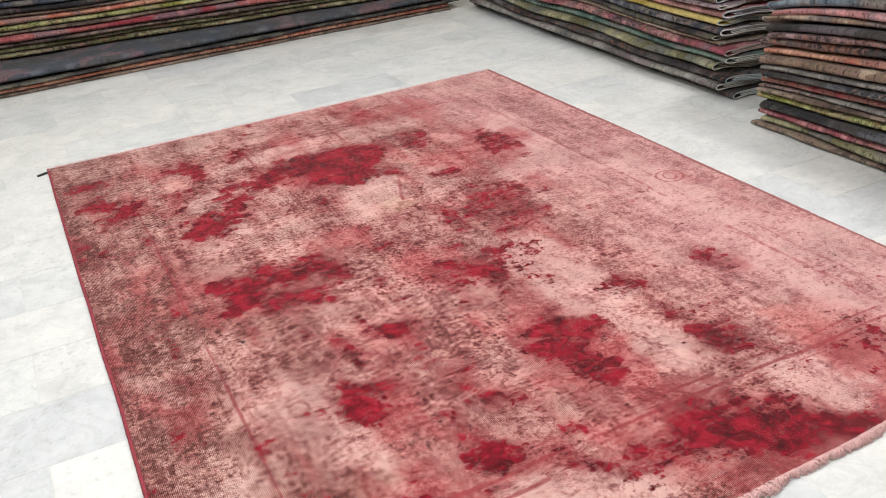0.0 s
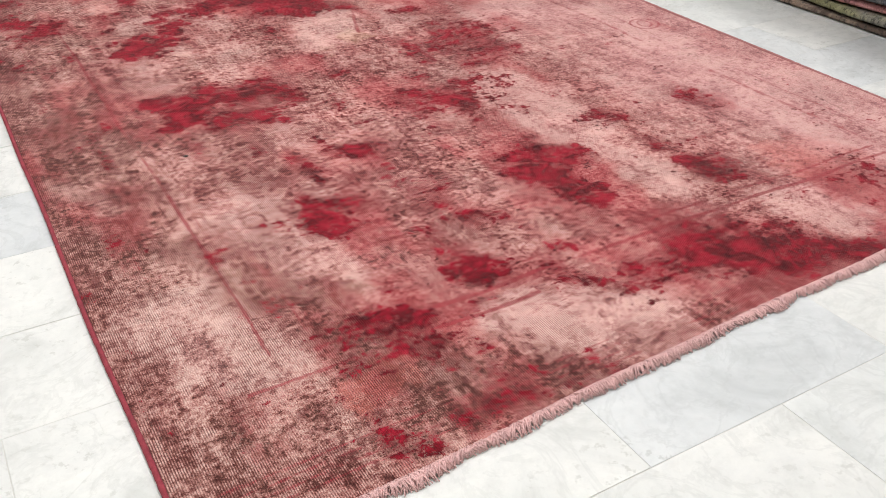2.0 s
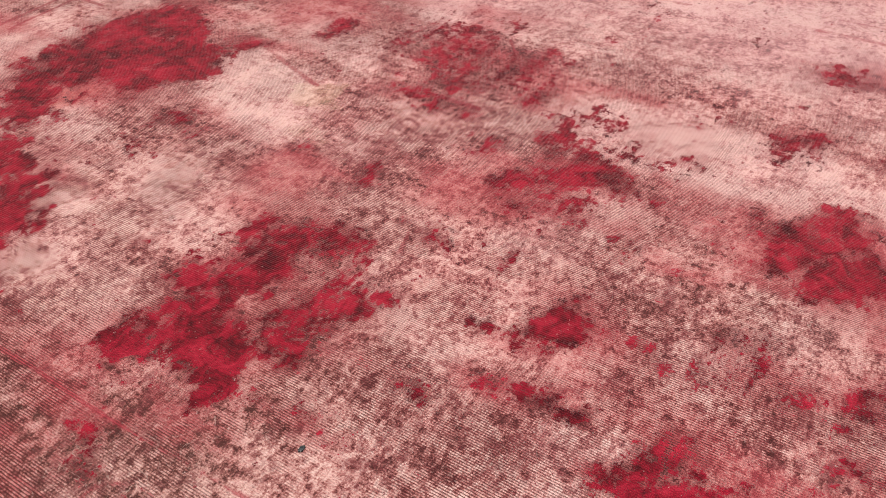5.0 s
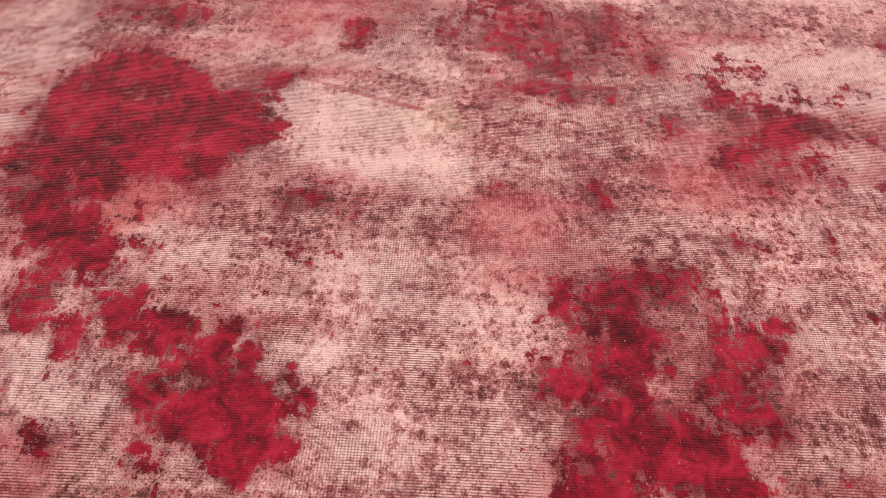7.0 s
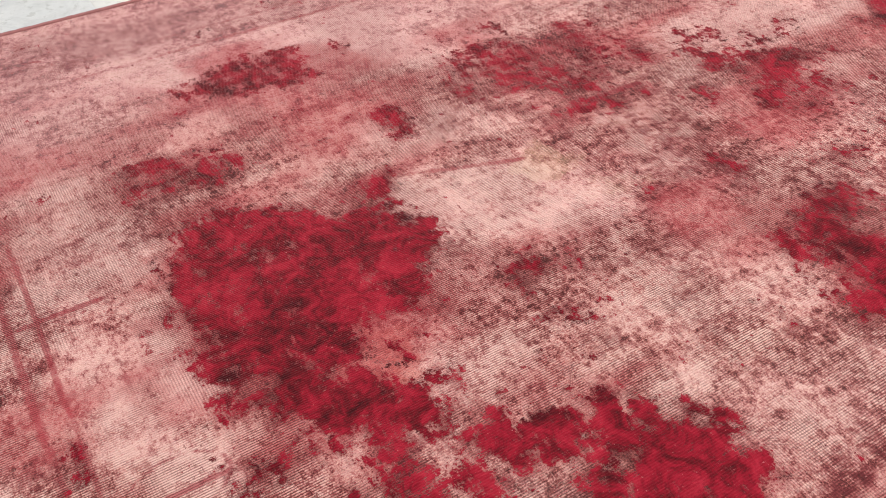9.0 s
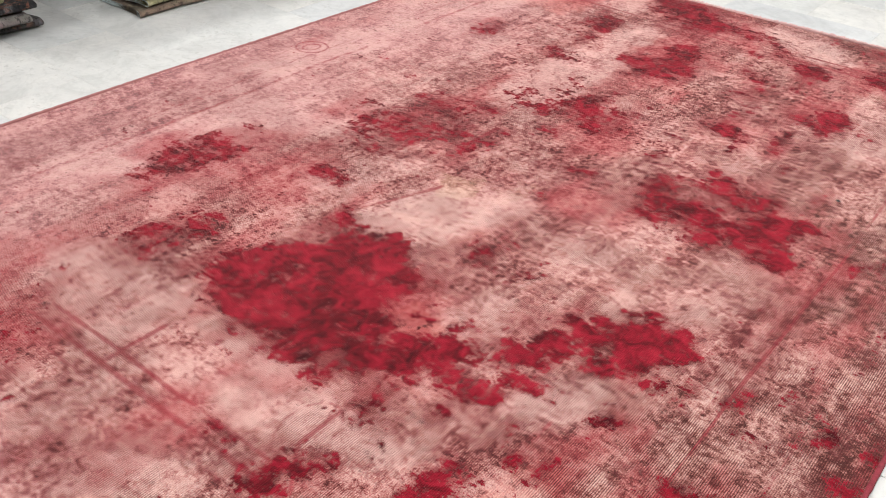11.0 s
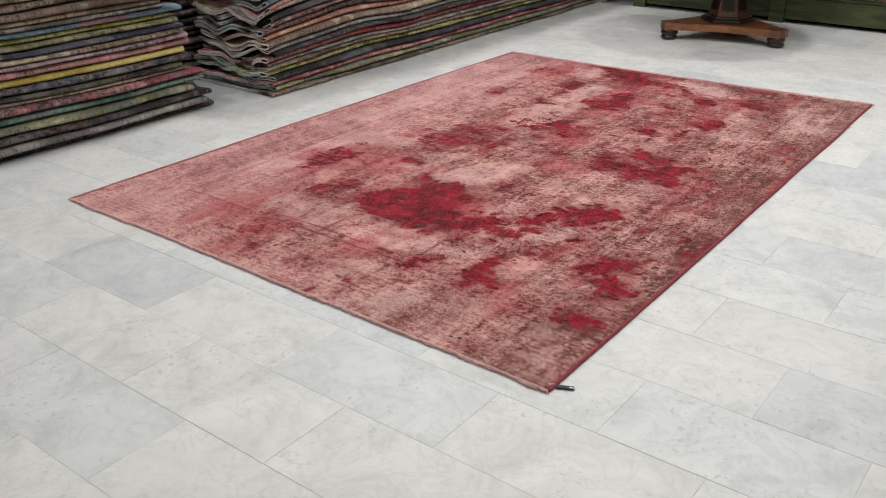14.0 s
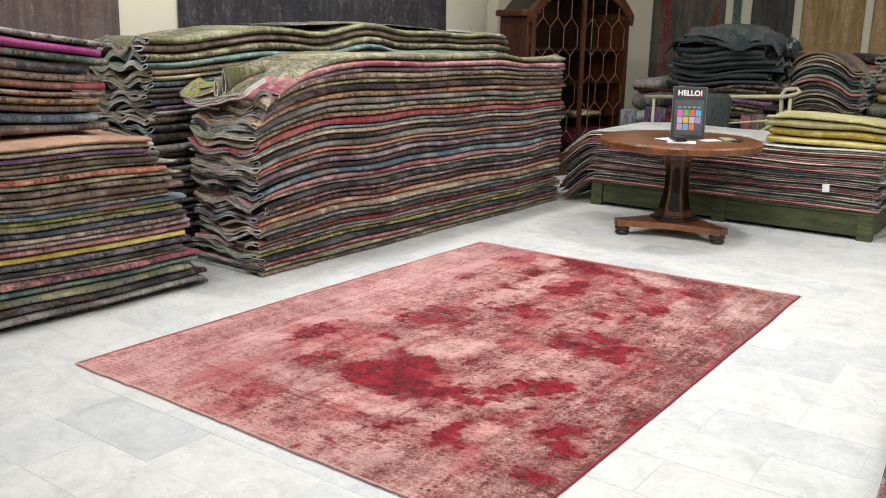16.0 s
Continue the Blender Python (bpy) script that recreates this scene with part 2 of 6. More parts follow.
def wood_material(name, a, c, rough=0.35, along=(1, 1, 1), coat=0.3):
    m, nt, b = material(name, rough)
    v = coords(nt, along)
    grain, fine = noise_tex(nt, v, 14, 6, 0.6, 1.5), noise_tex(nt, v, 90, 3)
    col = mix(nt, remap(nt, grain, 0.35, 0.65), a, c)
    col = mix(nt, calc(nt, "MULTIPLY", remap(nt, fine, 0.45, 0.7), 0.4), col, tuple(x * 0.4 for x in a))
    nt.links.new(col, b.inputs["Base Color"])
    b.inputs["Coat Weight"].default_value, b.inputs["Coat Roughness"].default_value = coat, 0.25
    bump(nt, b, fine, 0.08, 0.002)
    return m


WOOD = wood_material("mahogany", (0.055, 0.016, 0.007), (0.125, 0.042, 0.017), 0.42, (0.25, 1, 1), 0.12)
TABLEWOOD = wood_material("polished_table_wood", (0.11, 0.036, 0.012), (0.27, 0.10, 0.034), 0.30, (0.25, 1, 1), 0.3)
# lighter, more orange mahogany: the light on the bars' edges put into the colour
LIT_BARWOOD = wood_material("lit_glazing_bar_wood", (0.11, 0.042, 0.016), (0.21, 0.085, 0.033), 0.3, (1, 1, 0.3), 0.3)
WOOD_UP = wood_material("mahogany_upright", (0.045, 0.013, 0.006), (0.105, 0.034, 0.014), 0.42, (1, 1, 0.2), 0.12)
# dark wood taken nearly black, so it also carries the cabinet's inner shade
DARKWOOD = wood_material("dark_mahogany", (0.008, 0.0035, 0.003), (0.022, 0.008, 0.005), 0.3, (1, 1, 0.3), 0.1)
GREENWOOD = wood_material("green_stained_wood", (0.036, 0.045, 0.016), (0.085, 0.10, 0.036), 0.65, (0.12, 1, 1), 0.0)
CREAM_METAL = plain_material("cream_painted_metal", (0.55, 0.52, 0.36), 0.4, 10, 0.2, 0.03)
GLASS = material("clear_glass", 0.03)[0]
g = GLASS.node_tree.nodes["Principled BSDF"]
g.inputs["Transmission Weight"].default_value, g.inputs["IOR"].default_value = 1.0, 1.08
g.inputs["Base Color"].default_value = (0.92, 0.95, 0.94, 1)
# cabinet panes: brown tint added to put the inside into shade
DIMMING_GLASS = material("dimming_tinted_glass", 0.03)[0]
g = DIMMING_GLASS.node_tree.nodes["Principled BSDF"]
g.inputs["Transmission Weight"].default_value, g.inputs["IOR"].default_value = 1.0, 1.1
g.inputs["Base Color"].default_value = (0.62, 0.52, 0.44, 1)

# ---- setting ----
X0, X1, Y0, Y1 = -4.2, 4.62, -5.8, 7.6


def slab(name, lo, hi, mat, label, category):
    ob = part(name, box(bmesh.new(), lo, hi), mat)
    return tagged(ob, label, category, kind="structure")


floor = slab("floor", (X0, Y0, -0.1), (X1, Y1, -0.0012), GROUT, "white marble tile floor with thin joints", "floor")
slab("ceiling", (X0, Y0, CEILING), (X1, Y1, CEILING + 0.1), WHITE, "plain white ceiling over the shop", "ceiling")
slab("wall_east", (X1, Y0, -0.1), (X1 + 0.2, Y1, CEILING), WALL, "cream painted wall behind the rug stacks", "wall")
slab("wall_west", (X0 - 0.2, Y0, -0.1), (X0, Y1, CEILING), WALL, "cream painted wall of the shop", "wall")
slab("wall_south", (X0 - 0.2, Y0 - 0.2, -0.1), (X1 + 0.2, Y0, CEILING), WALL, "cream painted wall hung with rugs", "wall")
slab("wall_north", (X0 - 0.2, Y1, -0.1), (X1 + 0.2, Y1 + 0.2, CEILING), WALL, "cream painted wall of the shop", "wall")
slab("pillar", (X1 - 0.16, -3.75, 0), (X1 - 0.002, -3.35, CEILING - 0.002), WALL, "cream painted wall pillar beside the cabinet", "pillar")

LAMP_GLOW = material("lamp_diffuser", 0.5)[0]
LAMP_GLOW.node_tree.nodes["Principled BSDF"].inputs["Emission Color"].default_value = (1, 0.97, 0.93, 1)
LAMP_GLOW.node_tree.nodes["Principled BSDF"].inputs["Emission Strength"].default_value = 2.0
METAL_WHITE = plain_material("white_metal", (0.75, 0.75, 0.74), 0.4, 10, 0.2, 0.02)
first_lamp = empty("ceiling_lamp", pose(LAMPS[0][0], LAMPS[0][1], CEILING))
bm = bmesh.new()
for lo, hi in (((-0.26, -0.26, -0.02), (0.26, -0.22, 0)), ((-0.26, 0.22, -0.02), (0.26, 0.26, 0)),
               ((-0.26, -0.22, -0.02), (-0.22, 0.22, 0)), ((0.22, -0.22, -0.02), (0.26, 0.22, 0))):
    box(bm, lo, hi)
part("frame", bm, METAL_WHITE, first_lamp)
part("diffuser", box(bmesh.new(), (-0.22, -0.22, -0.012), (0.22, 0.22, -0.002)), LAMP_GLOW, first_lamp, "glowing white diffuser")
tagged(first_lamp, "square white ceiling lamp with glowing diffuser", "ceiling lamp", "ceiling lamps")
for lx, ly, share in LAMPS[1:]:
    copy_thing(first_lamp, pose(lx, ly, CEILING))

# ---- the dyed rug ----
RD, RC, RB, RA = (-0.006, 0.085), (2.278, 0.170), (2.348, 3.440), (-0.014, 3.452)
RUG_Z = 0.007
NU, NV = 440, 620


def rug_xy(a, b):
    """World place of the rug's fractions a (across) and b (along); the edges wander a little."""
    a2 = a + 0.006 * noise.noise(Vector((b * 5, 3.3, 0))) * (1 - abs(2 * a - 1)) + 0.004 * math.sin(b * 9) * (1 - 2 * abs(a - 0.5))
    p = [(1 - a2) * (1 - b) * d + a2 * (1 - b) * c + a2 * b * bb + (1 - a2) * b * aa for d, c, bb, aa in zip(RD, RC, RB, RA)]
    bow = 0.012 * math.sin(math.pi * b) * (1 if a > 0.5 else -0.2) * abs(2 * a - 1)
    p[0] += bow + 0.006 * noise.noise(Vector((b * 7, 1.1 + 9 * (a > 0.5), 0))) * abs(2 * a - 1)
    p[1] += 0.009 * noise.noise(Vector((a * 6, 5.1 + 4 * (b > 0.5), 0))) * abs(2 * b - 1) + 0.02 * math.sin(math.pi * a) * max(0, 1 - 2 * b)
    return p


def rug_z(x, y):
    z = RUG_Z + 0.0035 * noise.noise(Vector((x * 1.7, y * 2.3, 0.4))) + 0.0018 * noise.noise(Vector((x * 6, y * 6, 2.4)))
    return max(z, 0.004)


# strokes over the rug's plan: two ends, half-width and strength; strong red dye, coral dye, brown soil, pale bare pile and straw-coloured wool
DYE_A = [(1.23, 2.68, 1.13, 2.47, 0.135, 1), (1.13, 2.74, 1.01, 2.46, 0.086, 1), (1.03, 2.75, 0.98, 2.63, 0.094, 1), (0.89, 2.71, 0.84, 2.64, 0.059, 0.95),
         (0.78, 2.65, 0.71, 2.64, 0.026, 0.95), (1.25, 2.42, 1.28, 2.35, 0.044, 0.9), (0.92, 2.87, 0.91, 2.8, 0.031, 0.8), (0.75, 2.59, 0.73, 2.53, 0.021, 0.7),
         (0.39, 1.81, 0.46, 1.66, 0.058, 1), (0.41, 1.64, 0.49, 1.76, 0.051, 1), (0.56, 1.81, 0.64, 1.72, 0.062, 1), (0.71, 1.8, 0.75, 1.67, 0.074, 0.8),
         (0.54, 1.59, 0.64, 1.55, 0.062, 0.75), (0.7, 1.61, 0.71, 1.58, 0.035, 0.6), (0.76, 1.25, 0.79, 1.21, 0.041, 0.95), (0.62, 1.25, 0.61, 1.12, 0.028, 0.85)]
DYE_B = [(0.61, 1, 0.65, 0.96, 0.034, 0.95), (0.54, 1.02, 0.57, 1, 0.04, 0.95), (0.53, 0.97, 0.57, 0.86, 0.059, 0.85), (0.42, 0.94, 0.44, 0.9, 0.025, 0.7),
         (0.51, 0.98, 0.43, 0.94, 0.026, 0.6), (1.14, 0.95, 1.24, 0.89, 0.068, 1), (1.13, 0.85, 1.14, 0.71, 0.07, 1), (1.1, 1.09, 1.09, 1.02, 0.02, 0.6),
         (1.1, 1.5, 1.19, 1.34, 0.059, 0.8), (1.29, 1.5, 1.28, 1.39, 0.049, 0.85), (1.28, 1.39, 1.31, 1.19, 0.026, 0.75), (1.15, 1.29, 1.17, 1.25, 0.027, 0.8),
         (0.89, 1.57, 0.9, 1.53, 0.023, 0.6), (1.3, 1.91, 1.28, 1.72, 0.021, 0.95), (1.46, 1.08, 1.51, 1.01, 0.038, 0.85), (1.48, 1.33, 1.47, 1.18, 0.033, 0.55)]
DYE_C = [(1.82, 1.07, 1.82, 0.98, 0.049, 0.65), (0.83, 0.85, 0.84, 0.82, 0.022, 0.8), (0.87, 0.78, 0.91, 0.74, 0.028, 0.9), (0.72, 0.76, 0.72, 0.61, 0.02, 0.7),
         (0.72, 0.56, 0.77, 0.51, 0.051, 1), (0.51, 0.5, 0.56, 0.48, 0.052, 1), (0.49, 0.43, 0.52, 0.37, 0.037, 0.95), (0.59, 0.43, 0.75, 0.46, 0.017, 0.7),
         (0.54, 0.18, 0.59, 0.18, 0.025, 0.95), (0.59, 0.19, 0.65, 0.15, 0.018, 0.6), (1.01, 0.37, 1.17, 0.34, 0.069, 0.7), (1.24, 0.37, 1.38, 0.27, 0.104, 1),
         (1.35, 0.41, 1.45, 0.32, 0.036, 0.9), (1.4, 0.28, 1.54, 0.19, 0.064, 0.9), (1.51, 0.69, 1.53, 0.63, 0.066, 0.85), (1.9, 0.46, 1.88, 0.4, 0.042, 0.7)]
DYE_D = [(0.82, 0.84, 0.81, 0.77, 0.02, 0.6), (0.86, 0.77, 0.89, 0.72, 0.028, 0.75), (1.08, 1.08, 1.14, 1.08, 0.033, 0.55), (0.65, 2.49, 0.58, 2.37, 0.049, 1),
         (0.59, 2.34, 0.51, 2.26, 0.05, 1), (0.48, 2.34, 0.42, 2.28, 0.069, 1), (0.41, 2.42, 0.35, 2.39, 0.027, 0.8), (0.64, 2.66, 0.6, 2.56, 0.055, 0.75),
         (0.79, 2.65, 0.76, 2.59, 0.046, 1), (0.89, 2.69, 0.79, 2.64, 0.058, 0.9), (0.78, 2.54, 0.76, 2.51, 0.023, 0.6), (0.56, 3, 0.57, 2.86, 0.049, 1),
         (0.55, 3.05, 0.52, 3.01, 0.038, 0.9), (0.79, 3.07, 0.76, 3, 0.037, 0.9), (0.98, 3.06, 0.92, 3.05, 0.021, 0.7), (0.44, 2.57, 0.41, 2.53, 0.024, 0.85)]
DYE_E = [(0.44, 2.75, 0.44, 2.71, 0.021, 0.8), (0.25, 2.72, 0.2, 2.64, 0.057, 1), (0.19, 2.78, 0.1, 2.81, 0.054, 1), (0.18, 2.61, 0.1, 2.54, 0.017, 0.8),
         (0.14, 2.92, 0.1, 2.87, 0.034, 1), (0.4, 3.05, 0.29, 3.06, 0.015, 0.55), (1.81, 2.48, 1.8, 2.37, 0.092, 0.8), (1.85, 2.57, 1.83, 2.49, 0.045, 0.5),
         (1.57, 2.74, 1.51, 2.63, 0.062, 0.7), (1.5, 2.24, 1.44, 2.23, 0.045, 0.8), (1.53, 1.93, 1.46, 1.81, 0.144, 0.6), (1.55, 1.68, 1.4, 1.6, 0.076, 0.55),
         (0.93, 2.28, 0.89, 2.19, 0.037, 0.7), (0.8, 2.29, 0.77, 2.25, 0.024, 0.8), (1.53, 3.12, 1.53, 3.07, 0.038, 0.7), (0.94, 2.85, 0.93, 2.82, 0.022, 0.7)]
DYE_F = [(0.78, 2.84, 0.77, 2.75, 0.051, 0.55), (1.52, 1.02, 1.45, 1.01, 0.042, 0.7), (1.33, 1.41, 1.07, 1.41, 0.103, 0.55), (0.6, 0.84, 0.55, 0.87, 0.039, 0.5),
         (0.15, 3.08, 0.1, 3.06, 0.06, 1), (1.86, 0.50, 1.76, 0.35, 0.10, 0.45)]
CORAL_TINT_A = [(0.36, 0.32, 0.44, 0.36, 0.064, 0.9), (0.6, 3.08, 0.54, 3.08, 0.038, 0.7), (0.85, 2.61, 0.9, 2.57, 0.061, 0.8), (0.47, 2.89, 0.45, 2.78, 0.071, 0.6),
                (1.77, 0.64, 1.78, 0.53, 0.09, 0.7), (1.78, 0.56, 1.81, 0.39, 0.106, 0.7), (1.75, 0.6, 1.86, 0.52, 0.096, 0.7), (1.85, 0.62, 1.78, 0.35, 0.10, 0.6)]
SOIL_A = [(0.12, 1.01, 0.2, 0.85, 0.111, 0.8), (0.16, 1.75, 0.18, 1.52, 0.07, 0.7), (0.46, 0.39, 0.62, 0.18, 0.125, 1), (0.67, 0.22, 0.83, 0.14, 0.062, 0.7),
          (0.12, 0.39, 0.16, 0.28, 0.033, 0.7), (0.26, 0.3, 0.42, 0.1, 0.05, 0.6), (1, 0.17, 1.51, 0.17, 0.03, 0.7), (1.09, 0.3, 1.09, 0.16, 0.045, 0.5),
          (1.82, 1.22, 1.8, 0.84, 0.055, 0.8), (1.47, 0.5, 1.57, 0.47, 0.044, 0.6), (0.65, 0.73, 0.67, 0.68, 0.027, 0.6), (0.87, 0.64, 0.86, 0.61, 0.017, 0.8),
          (0.8, 1.6, 0.97, 1.56, 0.048, 0.5), (1.84, 0.98, 1.82, 0.8, 0.038, 0.8), (0.88, 1.14, 0.89, 1.1, 0.02, 0.7), (0.24, 2.47, 0.1, 2.3, 0.11, 0.7)]
SOIL_B = [(0.25, 1.55, 0.1, 1.47, 0.123, 0.8), (0.12, 2.67, 0.03, 2.63, 0.086, 0.8), (0.31, 2.88, 0.22, 2.81, 0.052, 0.5), (2.17, 2.89, 2.09, 2.69, 0.072, 0.6),
          (1.36, 3.07, 1.18, 3.05, 0.044, 0.6), (1.31, 2.4, 1.23, 2.2, 0.025, 0.9), (1.22, 2.16, 1.19, 2.08, 0.027, 0.8), (1.64, 1.84, 1.41, 1.62, 0.126, 0.6),
          (1.02, 1.65, 0.72, 1.62, 0.093, 0.55), (1.33, 1.4, 1.08, 1.4, 0.136, 0.6), (0.8, 1.84, 0.76, 1.71, 0.053, 0.8), (1.35, 3.33, 1.22, 3.26, 0.042, 0.4),
          (0.16, 2.18, 0.12, 2.23, 0.028, 0.8), (0.2, 1.92, 0.1, 1.68, 0.059, 0.5), (1.47, 1.95, 1.6, 1.72, 0.054, 0.6), (1.54, 1.7, 1.44, 1.53, 0.093, 0.7)]
SOIL_C = [(1.59, 2.75, 1.51, 2.63, 0.033, 0.7), (1.52, 2.27, 1.46, 2.19, 0.06, 0.7), (1.18, 2.15, 1.12, 2.07, 0.017, 0.7), (1.1, 2.02, 1.1, 1.91, 0.02, 0.6),
          (0.91, 2.34, 0.86, 2.14, 0.063, 0.55), (0.76, 2.34, 0.74, 2.2, 0.036, 0.7), (0.74, 2.07, 0.74, 2.02, 0.014, 0.7), (0.96, 2.04, 0.9, 1.74, 0.066, 0.4),
          (0.9, 1.7, 0.9, 1.63, 0.024, 0.7), (0.59, 2.15, 0.53, 1.95, 0.048, 0.5), (1.89, 2.64, 1.82, 2.36, 0.082, 0.6), (2.23, 2.9, 2.09, 2.51, 0.045, 0.6)]
BARE_A = [(1.37, 1.41, 1.37, 1.05, 0.127, 1), (1.36, 1.05, 1.37, 0.62, 0.062, 1), (1.36, 0.59, 1.32, 0.49, 0.021, 0.7), (1.58, 0.43, 1.6, 0.3, 0.086, 1),
          (0.76, 0.35, 0.95, 0.25, 0.109, 0.9), (0.13, 0.7, 0.22, 0.51, 0.118, 0.8), (0.04, 1.41, 0.12, 1.2, 0.028, 0.7), (0.36, 1.05, 0.45, 0.8, 0.082, 0.6),
          (0.49, 0.83, 0.53, 0.67, 0.028, 0.6), (2.1, 1.83, 2.06, 1.22, 0.087, 0.9), (2.01, 1.14, 1.9, 0.57, 0.063, 0.7), (2.12, 1.08, 2.21, 0.66, 0.134, 0.6),
          (1.72, 1.25, 1.61, 0.87, 0.075, 0.35), (0.68, 1.56, 0.63, 1.32, 0.032, 0.5), (0.58, 1.11, 0.59, 1.02, 0.02, 0.8), (0.39, 1.09, 0.48, 1.03, 0.038, 0.7)]
BARE_B = [(0.47, 0.87, 0.53, 0.81, 0.028, 0.7), (0.83, 0.98, 0.98, 0.81, 0.051, 0.4), (0.94, 1.36, 1.08, 1.31, 0.067, 0.4), (1.77, 2.1, 1.59, 2, 0.063, 0.8),
          (1.18, 2.29, 1.04, 2.06, 0.103, 0.8), (1.44, 1.37, 1.32, 1.25, 0.037, 0.9), (1.11, 2.88, 0.97, 2.83, 0.043, 0.7), (1.58, 2.91, 1.33, 2.87, 0.051, 0.8),
          (2.01, 2.67, 1.91, 2.57, 0.059, 0.9), (1.96, 2.3, 1.87, 2.04, 0.071, 0.7), (0.73, 2.15, 0.66, 1.9, 0.038, 0.5), (1.45, 2.28, 1.35, 2.09, 0.064, 0.6),
          (1.02, 1.96, 1.05, 1.82, 0.02, 0.5), (1.27, 1.63, 1.28, 1.55, 0.034, 0.6), (0.79, 2.52, 0.78, 2.42, 0.049, 0.6), (1.57, 2.94, 1.32, 2.96, 0.086, 0.6)]
BARE_C = [(1.16, 2.98, 1, 2.95, 0.038, 0.6), (0.99, 2.95, 0.82, 2.9, 0.057, 0.7), (0.55, 2.61, 0.48, 2.52, 0.066, 0.8), (0.47, 2.93, 0.43, 2.83, 0.059, 0.8),
          (0.77, 2.9, 0.68, 2.89, 0.043, 0.6), (1.17, 3.39, 0.98, 3.32, 0.056, 0.6), (0.76, 3.36, 0.62, 3.28, 0.057, 0.7), (0.53, 2.22, 0.4, 1.95, 0.087, 0.4),
          (0.99, 3.2, 0.84, 3.18, 0.046, 0.5), (0.61, 0.7, 0.67, 0.53, 0.049, 0.4), (0.35, 1.1, 0.36, 0.87, 0.038, 0.5), (1.98, 0.68, 2.05, 0.41, 0.088, 0.5)]
STRAW_TINT_A = [(1.18, 2.06, 1.16, 2.02, 0.037, 1), (0.45, 0.62, 0.51, 0.61, 0.049, 0.5), (1.18, 2.08, 1.15, 1.99, 0.039, 0.6), (1.02, 2.01, 1.02, 1.92, 0.04, 0.5),
                (1.16, 2.08, 1.2, 2.02, 0.046, 0.9)]
DYES = (DYE_A, DYE_B, DYE_C, DYE_D, DYE_E, DYE_F)
CORAL_TINTS = (CORAL_TINT_A,)
SOILS = (SOIL_A, SOIL_B, SOIL_C)
BARES = (BARE_A, BARE_B, BARE_C)
STRAW_TINTS = (STRAW_TINT_A,)


def value_noise(rng, x, y, cell_x, cell_y):
    """Smooth noise from 0 to 1 on arrays of metres."""
    grid = rng.random((int(4 / cell_x) + 6, int(5 / cell_y) + 6))
    gx, gy = (x + 0.5) / cell_x, (y + 0.5) / cell_y
    ix, iy = gx.astype(int), gy.astype(int)
    fx, fy = gx - ix, gy - iy
    fx, fy = fx * fx * (3 - 2 * fx), fy * fy * (3 - 2 * fy)
    g = grid
    return (g[ix, iy] * (1 - fx) + g[ix + 1, iy] * fx) * (1 - fy) + (g[ix, iy + 1] * (1 - fx) + g[ix + 1, iy + 1] * fx) * fy


def strokes(rng, x, y, lists, soft, grow=1.0):
    """Strength from 0 to 1 of the ragged strokes at the points x, y."""
    wx = (value_noise(rng, x, y, .10, .10) - .5) * .05 + (value_noise(rng, x, y, .035, .035) - .5) * .04 + (value_noise(rng, x, y, .015, .015) - .5) * .02
    wy = (value_noise(rng, x, y, .10, .10) - .5) * .05 + (value_noise(rng, x, y, .035, .035) - .5) * .04 + (value_noise(rng, x, y, .015, .015) - .5) * .02
    out = np.zeros_like(x)
    for x0, y0, x1, y1, half, strength in (row for rows in lists for row in rows):
        dx, dy = x1 - x0, y1 - y0
        px, py = x + wx - x0, y + wy - y0
        f = np.clip((px * dx + py * dy) / (dx * dx + dy * dy + 1e-9), 0, 1)
        d = np.hypot(px - f * dx, py - f * dy)
        out = np.maximum(out, strength * np.clip(0.5 + (half * grow - d) / soft, 0, 1))
    return out


